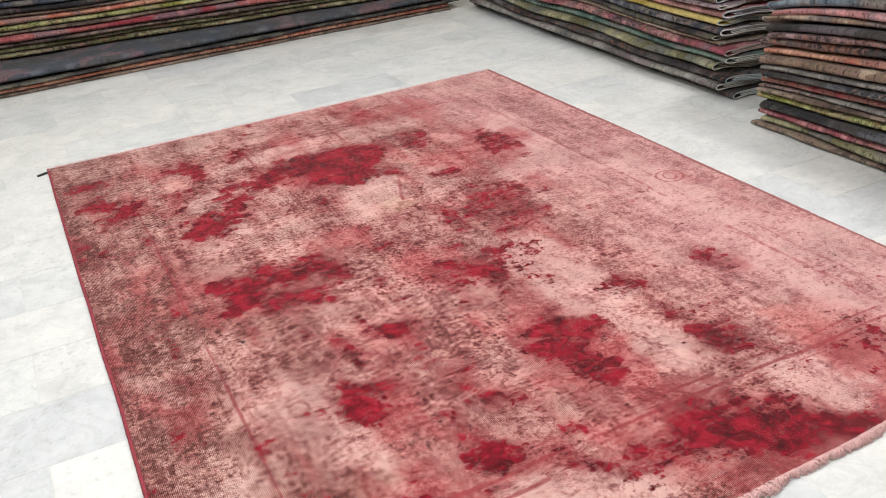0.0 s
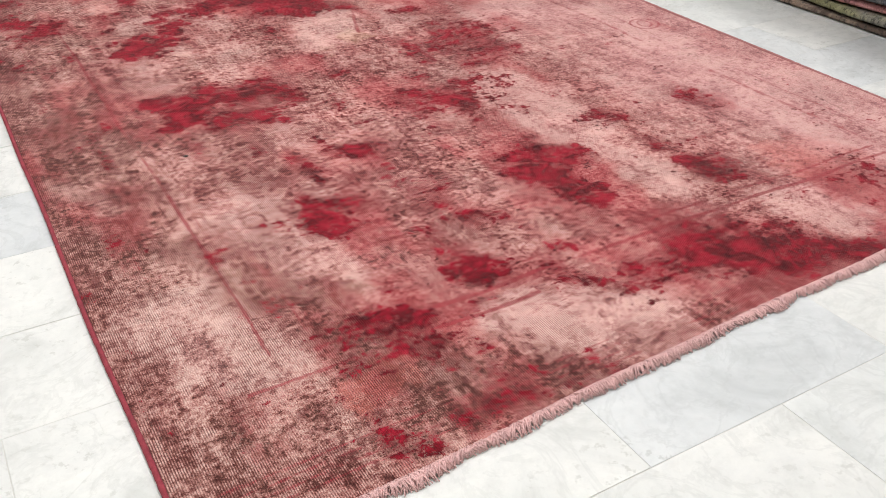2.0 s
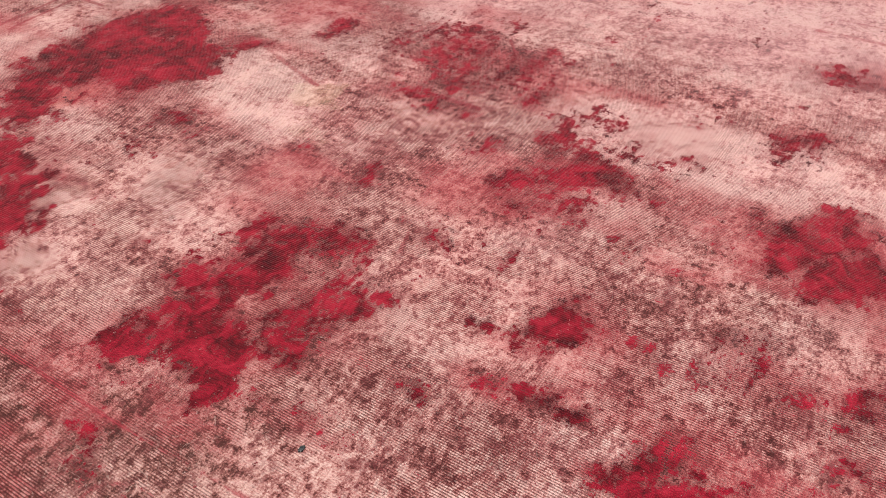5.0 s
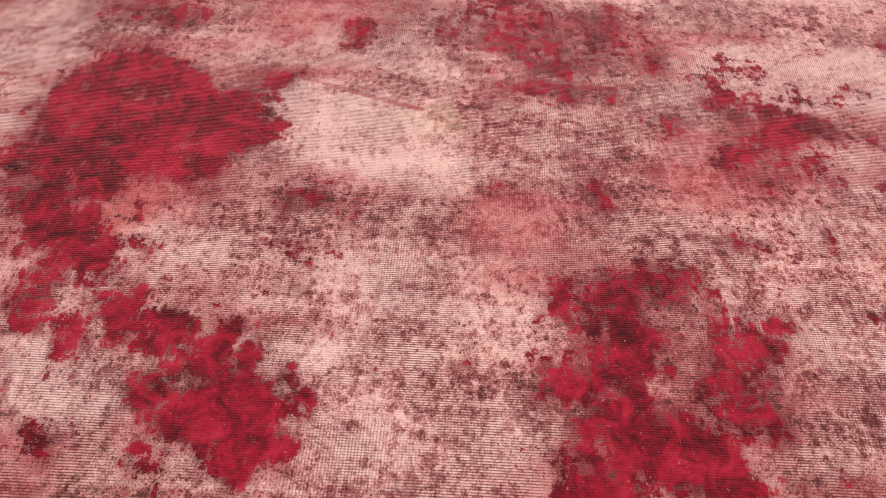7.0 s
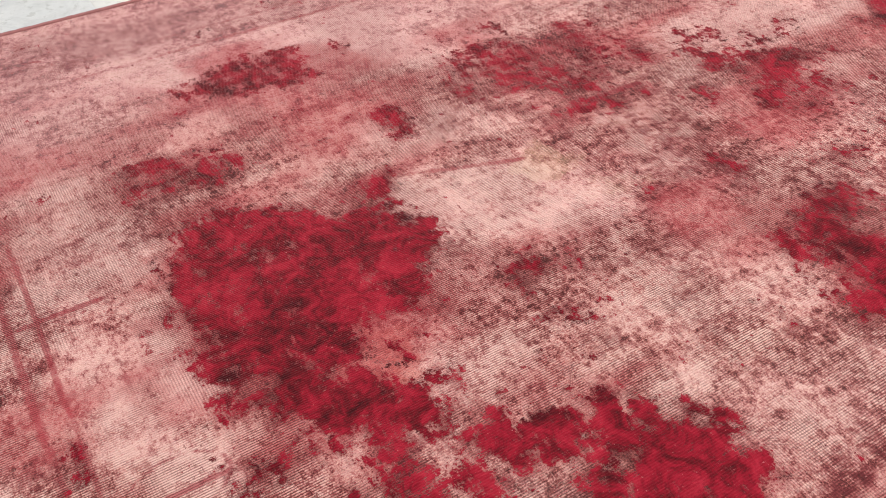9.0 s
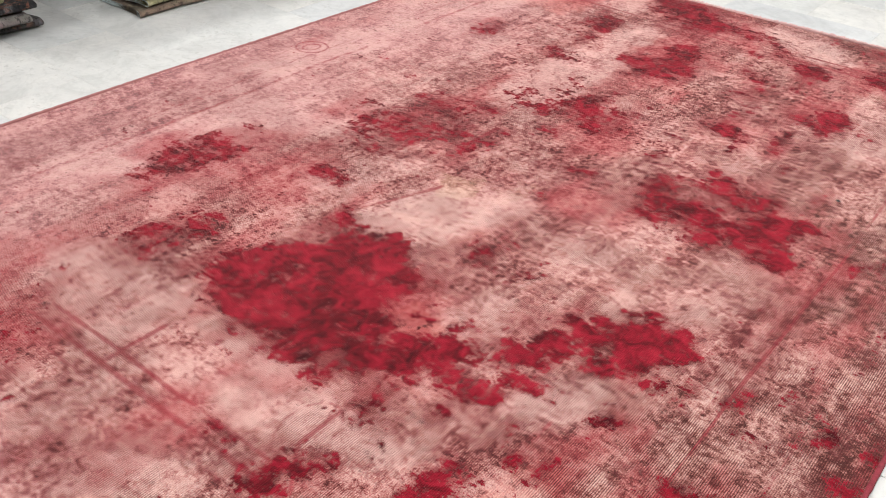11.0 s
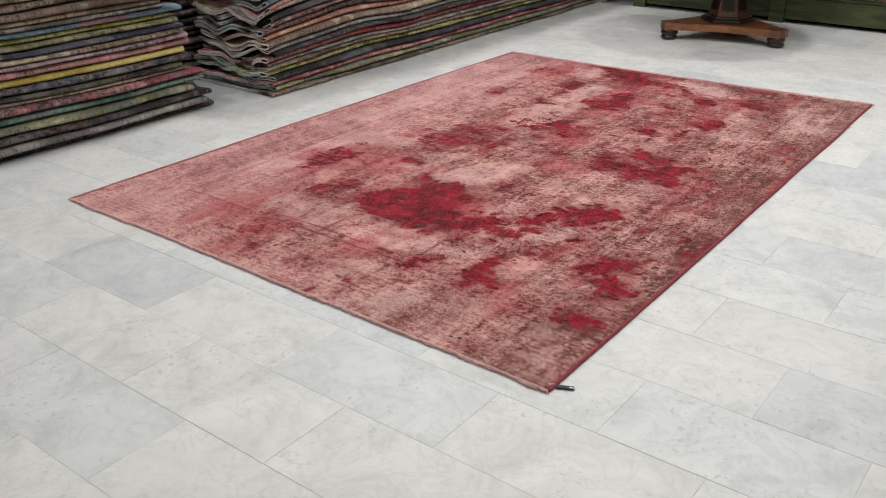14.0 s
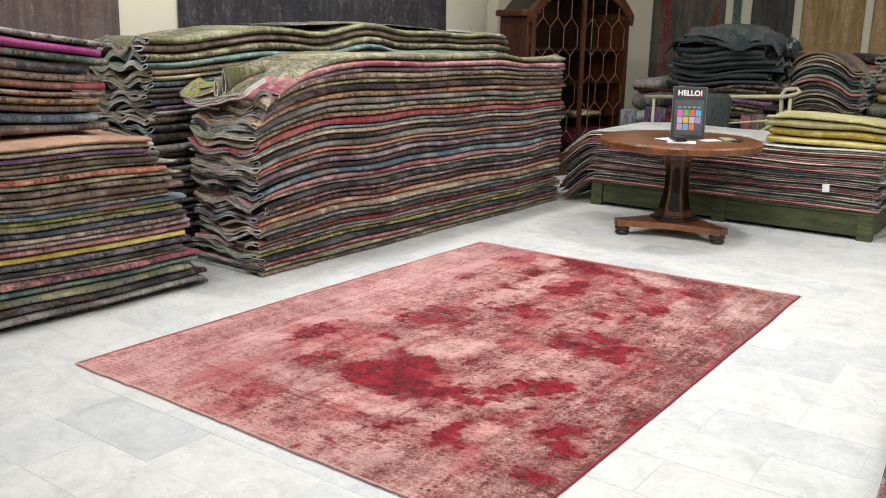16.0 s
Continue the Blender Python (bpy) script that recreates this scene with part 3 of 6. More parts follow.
def rug_fields(x, y):
    """Per point: red dye, lightness of the worn pile with some nap sheen painted in, how tan it is, the border lines;
    and the coral and straw tints.
    """
    rng = np.random.default_rng(7)
    core = strokes(rng, x, y, DYES, 0.075, 1.0)
    rosy = np.clip(strokes(rng, x, y, DYES, 0.22, 1.5) * .75 + (value_noise(rng, x, y, .22, .40) - .42) * 1.2 + (value_noise(rng, x, y, .05, .16) - .5) * .9, 0, 1)
    torn = (.40 * value_noise(rng, x, y, .075, .10) + .33 * value_noise(rng, x, y, .034, .046) + .27 * value_noise(rng, x, y, .015, .020)) - .5
    red = np.clip(core * 1.02 + torn * .60 - .04, 0, 1) * np.clip(core * 3, 0, 1)
    soil = strokes(rng, x, y, SOILS, 0.07)
    bare = strokes(rng, x, y, BARES, 0.06)
    coral = strokes(rng, x, y, CORAL_TINTS, 0.06)
    straw = strokes(rng, x, y, STRAW_TINTS, 0.04)
    large = value_noise(rng, x, y, .34, .34) - .5
    mid = value_noise(rng, x, y, .085, .12) - .5
    long_bands = value_noise(rng, x, y, .05, .55) - .5
    streaks = value_noise(rng, x, y, .018, .28) - .5
    cross_bands = value_noise(rng, x, y, .7, .045) - .5
    fleck = value_noise(rng, x, y, .045, .055) * .6 + value_noise(rng, x, y, .10, .13) * .5
    red = np.maximum(red, np.clip((fleck + .25 * large + .4 * torn - .63) * 1.9, 0, .60) * (1 - .8 * bare) * (1 - .5 * np.clip((x - 1.6) / .3, 0, 1)))
    light = .475 + .03 * large + .09 * mid + .15 * long_bands + .15 * streaks + .09 * cross_bands + .21 * bare - .065 * soil + .15 * torn
    pink_side = np.clip((x - 1.55) / .35, 0, 1)
    light += .07 * pink_side + .05 * pink_side * np.clip(1 - np.abs(y - 1.6) / .9, 0, 1)
    light -= .16 * np.clip(1 - (x + .02) / .085, 0, 1) + .05 * np.clip(1 - np.abs(x - .14) / .16, 0, 1) * np.clip((y - .9) / .3, 0, 1)
    light -= .05 * np.clip(1 - (2.33 - x) / .10, 0, 1) + .02 * np.clip((.36 - x) / .08, 0, 1) * np.clip((y - .8) / .3, 0, 1)
    blot = value_noise(rng, x, y, .055, .075) * .6 + value_noise(rng, x, y, .026, .034) * .4
    light -= .11 * np.clip((blot - .52) * 5, 0, 1) * (1 - .6 * bare) - .02
    light -= .12 * np.clip(1 - np.abs(y - .19) / .05, 0, 1) * (x < 1.7)
    # the second term, beyond y 1.8, paints the nap's sheen into the colour
    light += .07 * np.clip((y - 3.12) / .1, 0, 1) + .035 * np.clip((y - 1.8) / .4, 0, 1)
    light -= .08 * np.clip(1 - np.hypot((x - .30) / .35, (y - 1.65) / .65), 0, 1) + .07 * np.clip(1 - np.hypot((x - 2.15) / .22, (y - 2.8) / .4), 0, 1)
    light += .025 * np.clip((x - .5) / .3, 0, 1) * np.clip((1.9 - x) / .3, 0, 1)
    tan = np.clip(.40 - .36 * x + .5 * (value_noise(rng, x, y, .3, .3) - .5) + .20 * soil + .20 * np.clip((.32 - x) / .15, 0, 1) + .08 * np.clip((y - 3.0) / .2, 0, 1)
                  + .16 * bare * (x < 1.7) + .25 * np.clip((.45 - y) / .2, 0, 1) - .5 * pink_side * (y > .6), 0, 1)
    wob = (value_noise(rng, x, y, .2, .2) - .5) * .010
    fade = np.clip(value_noise(rng, x, y, .16, .16) * 2.2 - .40, 0, 1)
    line = np.zeros_like(x)
    inside = (y > .50) & (y < 3.06)
    for at, wide, much in ((.262, .005, .9), (.288, .003, .5), (.12, .005, .4), (2.02, .012, .5), (2.10, .006, .5)):
        line = np.maximum(line, much * inside * np.clip(1.3 - np.abs(x + wob - at) / wide, 0, 1))
    for at, wide, much, x0, x1 in ((.483, .007, 1.0, .34, 2.0), (.42, .006, .9, .18, .82), (.528, .005, .8, .85, 2.0), (.455, .004, .6, .9, 2.0), (3.075, .009, .7, .3, 2.03), (3.12, .005, .5, .3, 2.03)):
        line = np.maximum(line, much * (x > x0) * (x < x1) * np.clip(1.4 - np.abs(y + wob - at) / wide, 0, 1))
    for at in (.165, .185, .205, .225, 3.20, 3.225, 3.25, 3.285, 3.31, 3.335, 3.36, 3.385, 3.405):
        line = np.maximum(line, .55 * np.clip(1.3 - np.abs(y + wob * .6 - at) / .005, 0, 1))
    # the corners of cartouches, the stems of the medallion and an oval
    for x0, y0, x1, y1, wide, much in ((.35, .49, .35, .68, .005, .6), (.72, .78, .75, .55, .006, .8), (1.30, 1.70, 1.31, 1.92, .010, 1), (1.31, 2.40, 1.20, 2.08, .010, 1), (.50, 2.62, .50, 3.03, .006, .6),
                                       (.78, 3.03, 1.5, 3.03, .007, .7), (1.26, 2.92, 1.26, 3.06, .007, .8), (.81, 2.86, .81, 2.97, .007, .8), (.81, 2.97, .74, 3.06, .006, .7), (1.40, 1.62, 1.62, 1.80, .006, .7),
                                       (1.48, 1.55, 1.66, 1.70, .006, .7), (.80, 1.55, 1.02, 1.63, .007, .6), (1.0, 1.48, 1.18, 1.62, .006, .6)):
        t = np.clip(((x - x0) * (x1 - x0) + (y - y0) * (y1 - y0)) / ((x1 - x0) ** 2 + (y1 - y0) ** 2), 0, 1)
        d = np.hypot(x + wob - x0 - t * (x1 - x0), y + wob - y0 - t * (y1 - y0))
        line = np.maximum(line, much * np.clip(1.4 - d / wide, 0, 1))
    # outlines of leaves and ovals left from the old pattern: pale, or dark where the dye has caught
    for cx, cy, rx, ry, much in ((.47, .60, .045, .075, .16), (.47, .60, .022, .045, .14), (.17, .92, .03, .035, .14), (1.42, 2.94, .12, .09, .10), (.93, 2.92, .10, .075, .12), (1.97, 2.62, .06, .055, .12),
                                 (1.52, 2.93, .07, .05, .08), (.52, 2.57, .06, .05, .12), (.98, 1.57, .09, .06, .08), (.80, 1.45, .05, .06, .07)):
        ring = np.hypot((x + 2 * wob - cx) / rx, (y + 2 * wob - cy) / ry)
        light += much * np.clip(1.2 - np.abs(ring - 1) * (rx + ry) / .012, 0, 1)
    for cx, cy, rx, ry, much in ((2.15, 1.63, .055, .05, .8), (2.15, 1.63, .025, .03, .7), (.15, 1.55, .05, .07, .7), (.15, 1.55, .025, .035, .6), (.82, 2.93, .05, .08, .5), (1.50, 1.70, .10, .08, .6), (2.10, 2.85, .06, .05, .6)):
        ring = np.hypot((x + 2 * wob - cx) / rx, (y + 2 * wob - cy) / ry)
        line = np.maximum(line, much * np.clip(1.2 - np.abs(ring - 1) * (rx + ry) / .014, 0, 1))
    # worn folds: pale lines along and across
    for at, wide, much in ((.36, .004, .10), (.60, .008, .10), (1.02, .006, .06), (1.335, .012, .10), (1.90, .010, .12)):
        light += much * np.clip(1.3 - np.abs(x + wob - at) / wide, 0, 1) * fade
    for at, wide, much in ((1.56, .010, .08), (2.05, .008, .06), (.92, .008, .05)):
        light += much * np.clip(1.3 - np.abs(y + wob - at) / wide, 0, 1) * fade
    rosy *= (1 - .75 * bare) * (1 - .45 * tan)
    return (red, np.clip(light, 0, 1), tan, line * (.50 + .50 * fade)), (coral, straw, rosy, np.clip(pink_side * (.5 + .8 * value_noise(rng, x, y, .25, .35)) + .4 * bare, 0, 1))


def rug_material():
    m, nt, b = material("overdyed_wool", 0.96)
    v = coords(nt)
    a1 = node(nt, "Attribute", attribute_name="dye")
    sep = node(nt, "SeparateColor")
    nt.links.new(a1.outputs["Color"], sep.inputs[0])
    red, light, tan = sep.outputs
    line = a1.outputs["Alpha"]
    a2 = node(nt, "Attribute", attribute_name="tint")
    sep2 = node(nt, "SeparateColor")
    nt.links.new(a2.outputs["Color"], sep2.inputs[0])
    coral, straw, rosy = sep2.outputs
    downy = a2.outputs["Alpha"]
    off = lambda n, much: calc(nt, "MULTIPLY", calc(nt, "SUBTRACT", n, 0.5), much)
    add = lambda *terms: terms[0] if len(terms) == 1 else calc(nt, "ADD", add(*terms[:-1]), terms[-1])
    lng, wid = coords(nt, (1.0, 0.25, 1)), coords(nt, (0.35, 1.0, 1))
    n_tuft = noise_tex(nt, coords(nt, (0.75, 1.0, 1)), 28, 9, 0.74, 0.5)
    n_fine, n_mid, n_grain = noise_tex(nt, v, 90, 4, 0.65), noise_tex(nt, v, 34, 6, 0.7, 0.5), noise_tex(nt, v, 330, 2)
    n_rows = noise_tex(nt, coords(nt, (0.3, 1.0, 1)), 24, 5, 0.65, 0.4)
    n_long, n_wide = noise_tex(nt, lng, 60, 4, 0.6), noise_tex(nt, wid, 75, 4, 0.6)
    # how much pile is left: dark where it stands, pale where it is worn to the foundation; light also holds painted nap
    # sheen
    t = add(light, off(n_tuft, 1.10), off(n_mid, 0.60), off(n_fine, 1.25), off(n_wide, 0.75), off(n_long, 0.75), off(n_grain, 1.05), 0.0)
    pink = ramp(nt, t, [(0.12, (0.075, 0.014, 0.015)), (0.30, (0.26, 0.063, 0.062)), (0.43, (0.42, 0.152, 0.140)), (0.56, (0.545, 0.256, 0.228)), (0.80, (0.71, 0.425, 0.375))])
    tans = ramp(nt, t, [(0.12, (0.065, 0.025, 0.019)), (0.30, (0.215, 0.098, 0.078)), (0.43, (0.350, 0.175, 0.150)), (0.56, (0.48, 0.282, 0.240)), (0.80, (0.64, 0.435, 0.375))])
    col = mix(nt, tan, pink, tans)
    col = mix(nt, calc(nt, "MULTIPLY", remap(nt, add(coral, off(n_mid, 0.9), off(n_fine, 0.8)), 0.30, 0.75), 0.42), col, (0.60, 0.155, 0.125))
    col = mix(nt, calc(nt, "MULTIPLY", remap(nt, add(straw, off(n_mid, 0.9)), 0.35, 0.75), 0.28), col, (0.62, 0.45, 0.29))
    # the soft side, faded to a cool pink
    col = mix(nt, calc(nt, "MULTIPLY", downy, 0.30), col, (0.61, 0.35, 0.365))
    # scrolls of the worn-out pattern, pale and dark
    vine = remap(nt, calc(nt, "ABSOLUTE", calc(nt, "SUBTRACT", noise_tex(nt, v, 11, 3, 0.5, 2.4), 0.5)), 0.0, 0.014, 1.0, 0.0)
    col = mix(nt, calc(nt, "MULTIPLY", vine, calc(nt, "MULTIPLY", remap(nt, noise_tex(nt, v, 3.5, 2), 0.50, 0.62), 0.45)), col, (0.66, 0.45, 0.39))
    tendril = remap(nt, calc(nt, "ABSOLUTE", calc(nt, "SUBTRACT", noise_tex(nt, v, 9.5, 4, 0.6, 1.8), 0.5)), 0.0, 0.013, 1.0, 0.0)
    col = mix(nt, calc(nt, "MULTIPLY", tendril, calc(nt, "MULTIPLY", remap(nt, noise_tex(nt, v, 4.0, 2), 0.46, 0.60), 0.60)), col, (0.12, 0.026, 0.026))
    # straight bare threads, a dark gap between each two
    xyz = node(nt, "SeparateXYZ")
    nt.links.new(v, xyz.inputs[0])
    sway = add(off(noise_tex(nt, v, 2.0, 2), 2.0), off(noise_tex(nt, lng, 140, 2), 1.6))
    warp = calc(nt, "SINE", calc(nt, "ADD", calc(nt, "MULTIPLY", xyz.outputs[0], 2 * math.pi / 0.0043), sway))
    weft = calc(nt, "SINE", calc(nt, "ADD", calc(nt, "MULTIPLY", xyz.outputs[1], 2 * math.pi / 0.0046), off(noise_tex(nt, wid, 120, 2), 2.6)))
    bald = remap(nt, add(noise_tex(nt, v, 4.5, 5, 0.65), off(n_mid, 0.35)), 0.40, 0.58)
    gaps = calc(nt, "MULTIPLY", remap(nt, add(warp, off(n_fine, 1.2)), 0.10, -0.50), calc(nt, "MULTIPLY", calc(nt, "MULTIPLY_ADD", bald, 0.66, 0.16), calc(nt, "MULTIPLY_ADD", downy, -0.75, 1.0)))
    gaps2 = calc(nt, "MULTIPLY", remap(nt, weft, 0.2, -0.7), remap(nt, noise_tex(nt, v, 2.6, 3), 0.50, 0.62))
    # border lines
    ln = remap(nt, add(line, off(n_mid, 1.4), off(n_fine, 0.6)), 0.25, 0.65)
    col = mix(nt, calc(nt, "MULTIPLY", ln, 0.72), col, (0.31, 0.030, 0.045))
    # dark brown flecks of older pile left between the knots
    fl = add(noise_tex(nt, coords(nt, (0.7, 1.0, 1)), 80, 5, 0.65, 0.3), off(noise_tex(nt, v, 7, 5, 0.7), 0.75), calc(nt, "MULTIPLY", calc(nt, "SUBTRACT", 0.50, light), 0.26))
    col = mix(nt, calc(nt, "MULTIPLY", remap(nt, fl, 0.555, 0.635), 0.50), col, mix(nt, tan, (0.185, 0.028, 0.036), (0.145, 0.048, 0.045)))
    # the red dye: a rosy wash round it, then the standing red pile with dark veins
    wash = remap(nt, add(rosy, off(n_tuft, 1.1), off(n_mid, 0.8), off(n_fine, 0.8), off(n_long, 0.8)), 0.16, 0.80)
    col = mix(nt, calc(nt, "MULTIPLY", wash, 0.76), col, mix(nt, 0.35, (0.40, 0.050, 0.062), col, "MIX"))
    col = mix(nt, gaps, col, (0.060, 0.013, 0.012))
    col = mix(nt, calc(nt, "MULTIPLY", gaps2, 0.40), col, (0.085, 0.018, 0.018))
    r = add(red, off(n_tuft, 1.5), off(n_mid, 1.1), off(n_fine, 1.3), off(n_long, 1.0), off(n_wide, 1.0), off(n_grain, 0.8), off(n_rows, 1.5), calc(nt, "MULTIPLY", gaps, -0.2), -0.02)
    rmask = remap(nt, r, 0.34, 0.66)
    deep = add(noise_tex(nt, v, 20, 8, 0.75, 0.8), off(noise_tex(nt, v, 5.0, 2), 0.35), off(n_fine, 0.25))
    reds = ramp(nt, deep, [(0.33, (0.042, 0.003, 0.005)), (0.45, (0.120, 0.004, 0.009)), (0.55, (0.24, 0.006, 0.018)), (0.72, (0.37, 0.018, 0.036))])
    col = mix(nt, rmask, col, reds)
    # pale fluff
    col = mix(nt, calc(nt, "MULTIPLY", remap(nt, noise_tex(nt, v, 190, 2), 0.69, 0.78), calc(nt, "MULTIPLY_ADD", rmask, -0.20, 0.55)), col, (0.70, 0.50, 0.45))
    nt.links.new(col, b.inputs["Base Color"])
    b.inputs["Sheen Weight"].default_value = 0.26
    b.inputs["Sheen Tint"].default_value = (1.0, 0.66, 0.65, 1)
    b.inputs["Sheen Roughness"].default_value = 0.35
    b.inputs["Specular IOR Level"].default_value = 0.15
    h = add(calc(nt, "MULTIPLY", warp, 0.25), calc(nt, "MULTIPLY", n_fine, 1.1), calc(nt, "MULTIPLY", n_tuft, 1.2), calc(nt, "MULTIPLY", rmask, 0.6))
    bump(nt, b, h, 0.6, 0.003)
    return m


OVERDYED = rug_material()
rug = empty("rug")
tagged(rug, "large red overdyed distressed wool rug on the marble floor", "rug")
ga, gb = np.meshgrid(np.linspace(0, 1, NU + 1), np.linspace(0, 1, NV + 1))
vs = []
for a, b in zip(ga.ravel(), gb.ravel()):
    x, y = rug_xy(a, b)
    vs.append((x, y, rug_z(x, y)))
fs = [(k, k + 1, k + NU + 2, k + NU + 1) for j in range(NV) for k in range(j * (NU + 1), j * (NU + 1) + NU)]
rim = list(range(NU + 1)) + [j * (NU + 1) + NU for j in range(1, NV + 1)] + [NV * (NU + 1) + i for i in range(NU - 1, -1, -1)] + [j * (NU + 1) for j in range(NV - 1, 0, -1)]
n0 = len(vs)
vs += [(vs[k][0], vs[k][1], 0.0008) for k in rim]
fs += [(rim[i], n0 + i, n0 + (i + 1) % len(rim), rim[(i + 1) % len(rim)]) for i in range(len(rim))]
pile = link_mesh("wool_surface", vs, fs, OVERDYED, rug, smooth=True)
pts = np.array(vs)
for attribute, fields in zip(("dye", "tint"), rug_fields(pts[:, 0], pts[:, 1])):
    att = pile.data.attributes.new(attribute, "FLOAT_COLOR", "POINT")
    att.data.foreach_set("color", np.stack(fields, 1).astype(np.float32).ravel())


def tube(points, radius, sides=6, closed_ends=True):
    """Verts and faces of a tube along points; radius: one or one a point."""
    pts = [Vector(p) for p in points]
    rad = radius if isinstance(radius, (list, tuple)) else [radius] * len(pts)
    verts, faces = [], []
    for i, p in enumerate(pts):
        d = (pts[min(i + 1, len(pts) - 1)] - pts[max(i - 1, 0)]).normalized()
        side = d.cross(Vector((0, 0, 1)))
        side = side.normalized() if side.length > 1e-4 else Vector((1, 0, 0))
        up = side.cross(d)
        for k in range(sides):
            an = 2 * math.pi * k / sides
            verts.append(p + rad[i] * (math.cos(an) * side + math.sin(an) * up))
    for i in range(len(pts) - 1):
        for k in range(sides):
            a, b = i * sides + k, i * sides + (k + 1) % sides
            faces.append((a, b, b + sides, a + sides))
    if closed_ends:
        faces.append(tuple(range(sides))[::-1])
        faces.append(tuple((len(pts) - 1) * sides + k for k in range(sides)))
    return verts, faces


CORD = plain_material("red_wool_cord", (0.36, 0.045, 0.065), 0.95, 60, 0.2, 0.5, dark=0.5)
CORD_DULL = plain_material("dull_rose_wool_cord", (0.42, 0.17, 0.165), 0.95, 60, 0.2, 0.5, dark=0.7)
for a in (0.0, 1.0):
    line = []
    for j in range(0, 241):
        x, y = rug_xy(a, j / 240)
        line.append((x + (-0.003 if a == 0 else 0.003), y, 0.0065 + 0.001 * noise.noise(Vector((j * 0.7, a, 0)))))
    v, f = tube(line, [0.0055 + 0.0012 * noise.noise(Vector((j * 0.9, a * 5, 3))) for j in range(241)])
    link_mesh("selvedge", v, f, CORD if a == 0 else CORD_DULL, rug, True, "red overcast side cord")
FRINGE = plain_material("pink_fringe_wool", (0.78, 0.48, 0.46), 0.95, 40, 0.25, 0.5, dark=0.7)
for b, out, count, long in ((0.0, -1, 2800, 0.016), (1.0, 1, 1300, 0.008)):
    rnd = random.Random(int(b * 10) + 2)
    verts, faces = [], []
    for i in range(count):
        a = (i + rnd.uniform(-0.4, 0.4)) / count
        x, y = rug_xy(min(1, max(0, a)), b)
        ln = long * rnd.uniform(0.35, 1.4) * (1 + 0.9 * noise.noise(Vector((a * 22, b, 0))))
        sx = rnd.uniform(-0.018, 0.018) + 0.01 * noise.noise(Vector((a * 30, b, 4)))
        z0 = 0.004 + rnd.uniform(0, 0.006 if b == 0 else 0.004)
        p = [(x, y - out * 0.004, z0), (x + sx * 0.4, y + out * ln * 0.35, z0 + rnd.uniform(0.001, 0.006)), (x + sx, y + out * ln, max(0.003, z0 - rnd.uniform(0.002, 0.008)))]
        v, f = tube(p, [0.0017, 0.0021, 0.0012], 4)
        n = len(verts)
        verts += v
        faces += [tuple(q + n for q in g) for g in f]
    link_mesh("fringe", verts, faces, FRINGE, rug, True, "short fluffy pink wool fringe")
# an inked mark and two burnt specks in the pile
BLACK = plain_material("black_plastic", (0.012, 0.013, 0.014), 0.45, 20, 0.1, 0.05)
for x, y, r in ((0.367, 1.408, 0.006), (0.345, 3.374, 0.007), (0.372, 3.382, 0.006)):
    bm = bmesh.new()
    bmesh.ops.create_icosphere(bm, subdivisions=1, radius=r, matrix=pose(x, y, rug_z(x, y) + 0.001) @ Matrix.Diagonal((1.3, 0.8, 0.35, 1)))
    part("burnt_speck", bm, BLACK, rug, "black burnt speck in the wool")

# the tag at the rug's corner
PAPER = plain_material("white_paper", (0.74, 0.74, 0.72), 0.8, 12, 0.2, 0.03, dark=0.9)
tag = empty("price_tag", pose(-0.045, 3.408, 0, 0, 0, 25))
part("plate", box(bmesh.new(), (-0.026, -0.007, 0.002), (0.026, 0.007, 0.008), 0.002), BLACK, tag)
part("paper", box(bmesh.new(), (-0.024, 0.002, 0.0085), (-0.012, 0.006, 0.0095), 0.0), PAPER, tag, "white paper strip")
v, f = tube([(0.024, 0.0, 0.008), (0.032, -0.003, 0.011), (0.040, 0.003, 0.013), (0.046, 0.0, 0.012)], 0.0011, 5)
link_mesh("string", v, f, PAPER, tag, True, "pale cotton string")
tagged(tag, "small black tag on a string at the rug's corner", "tag")


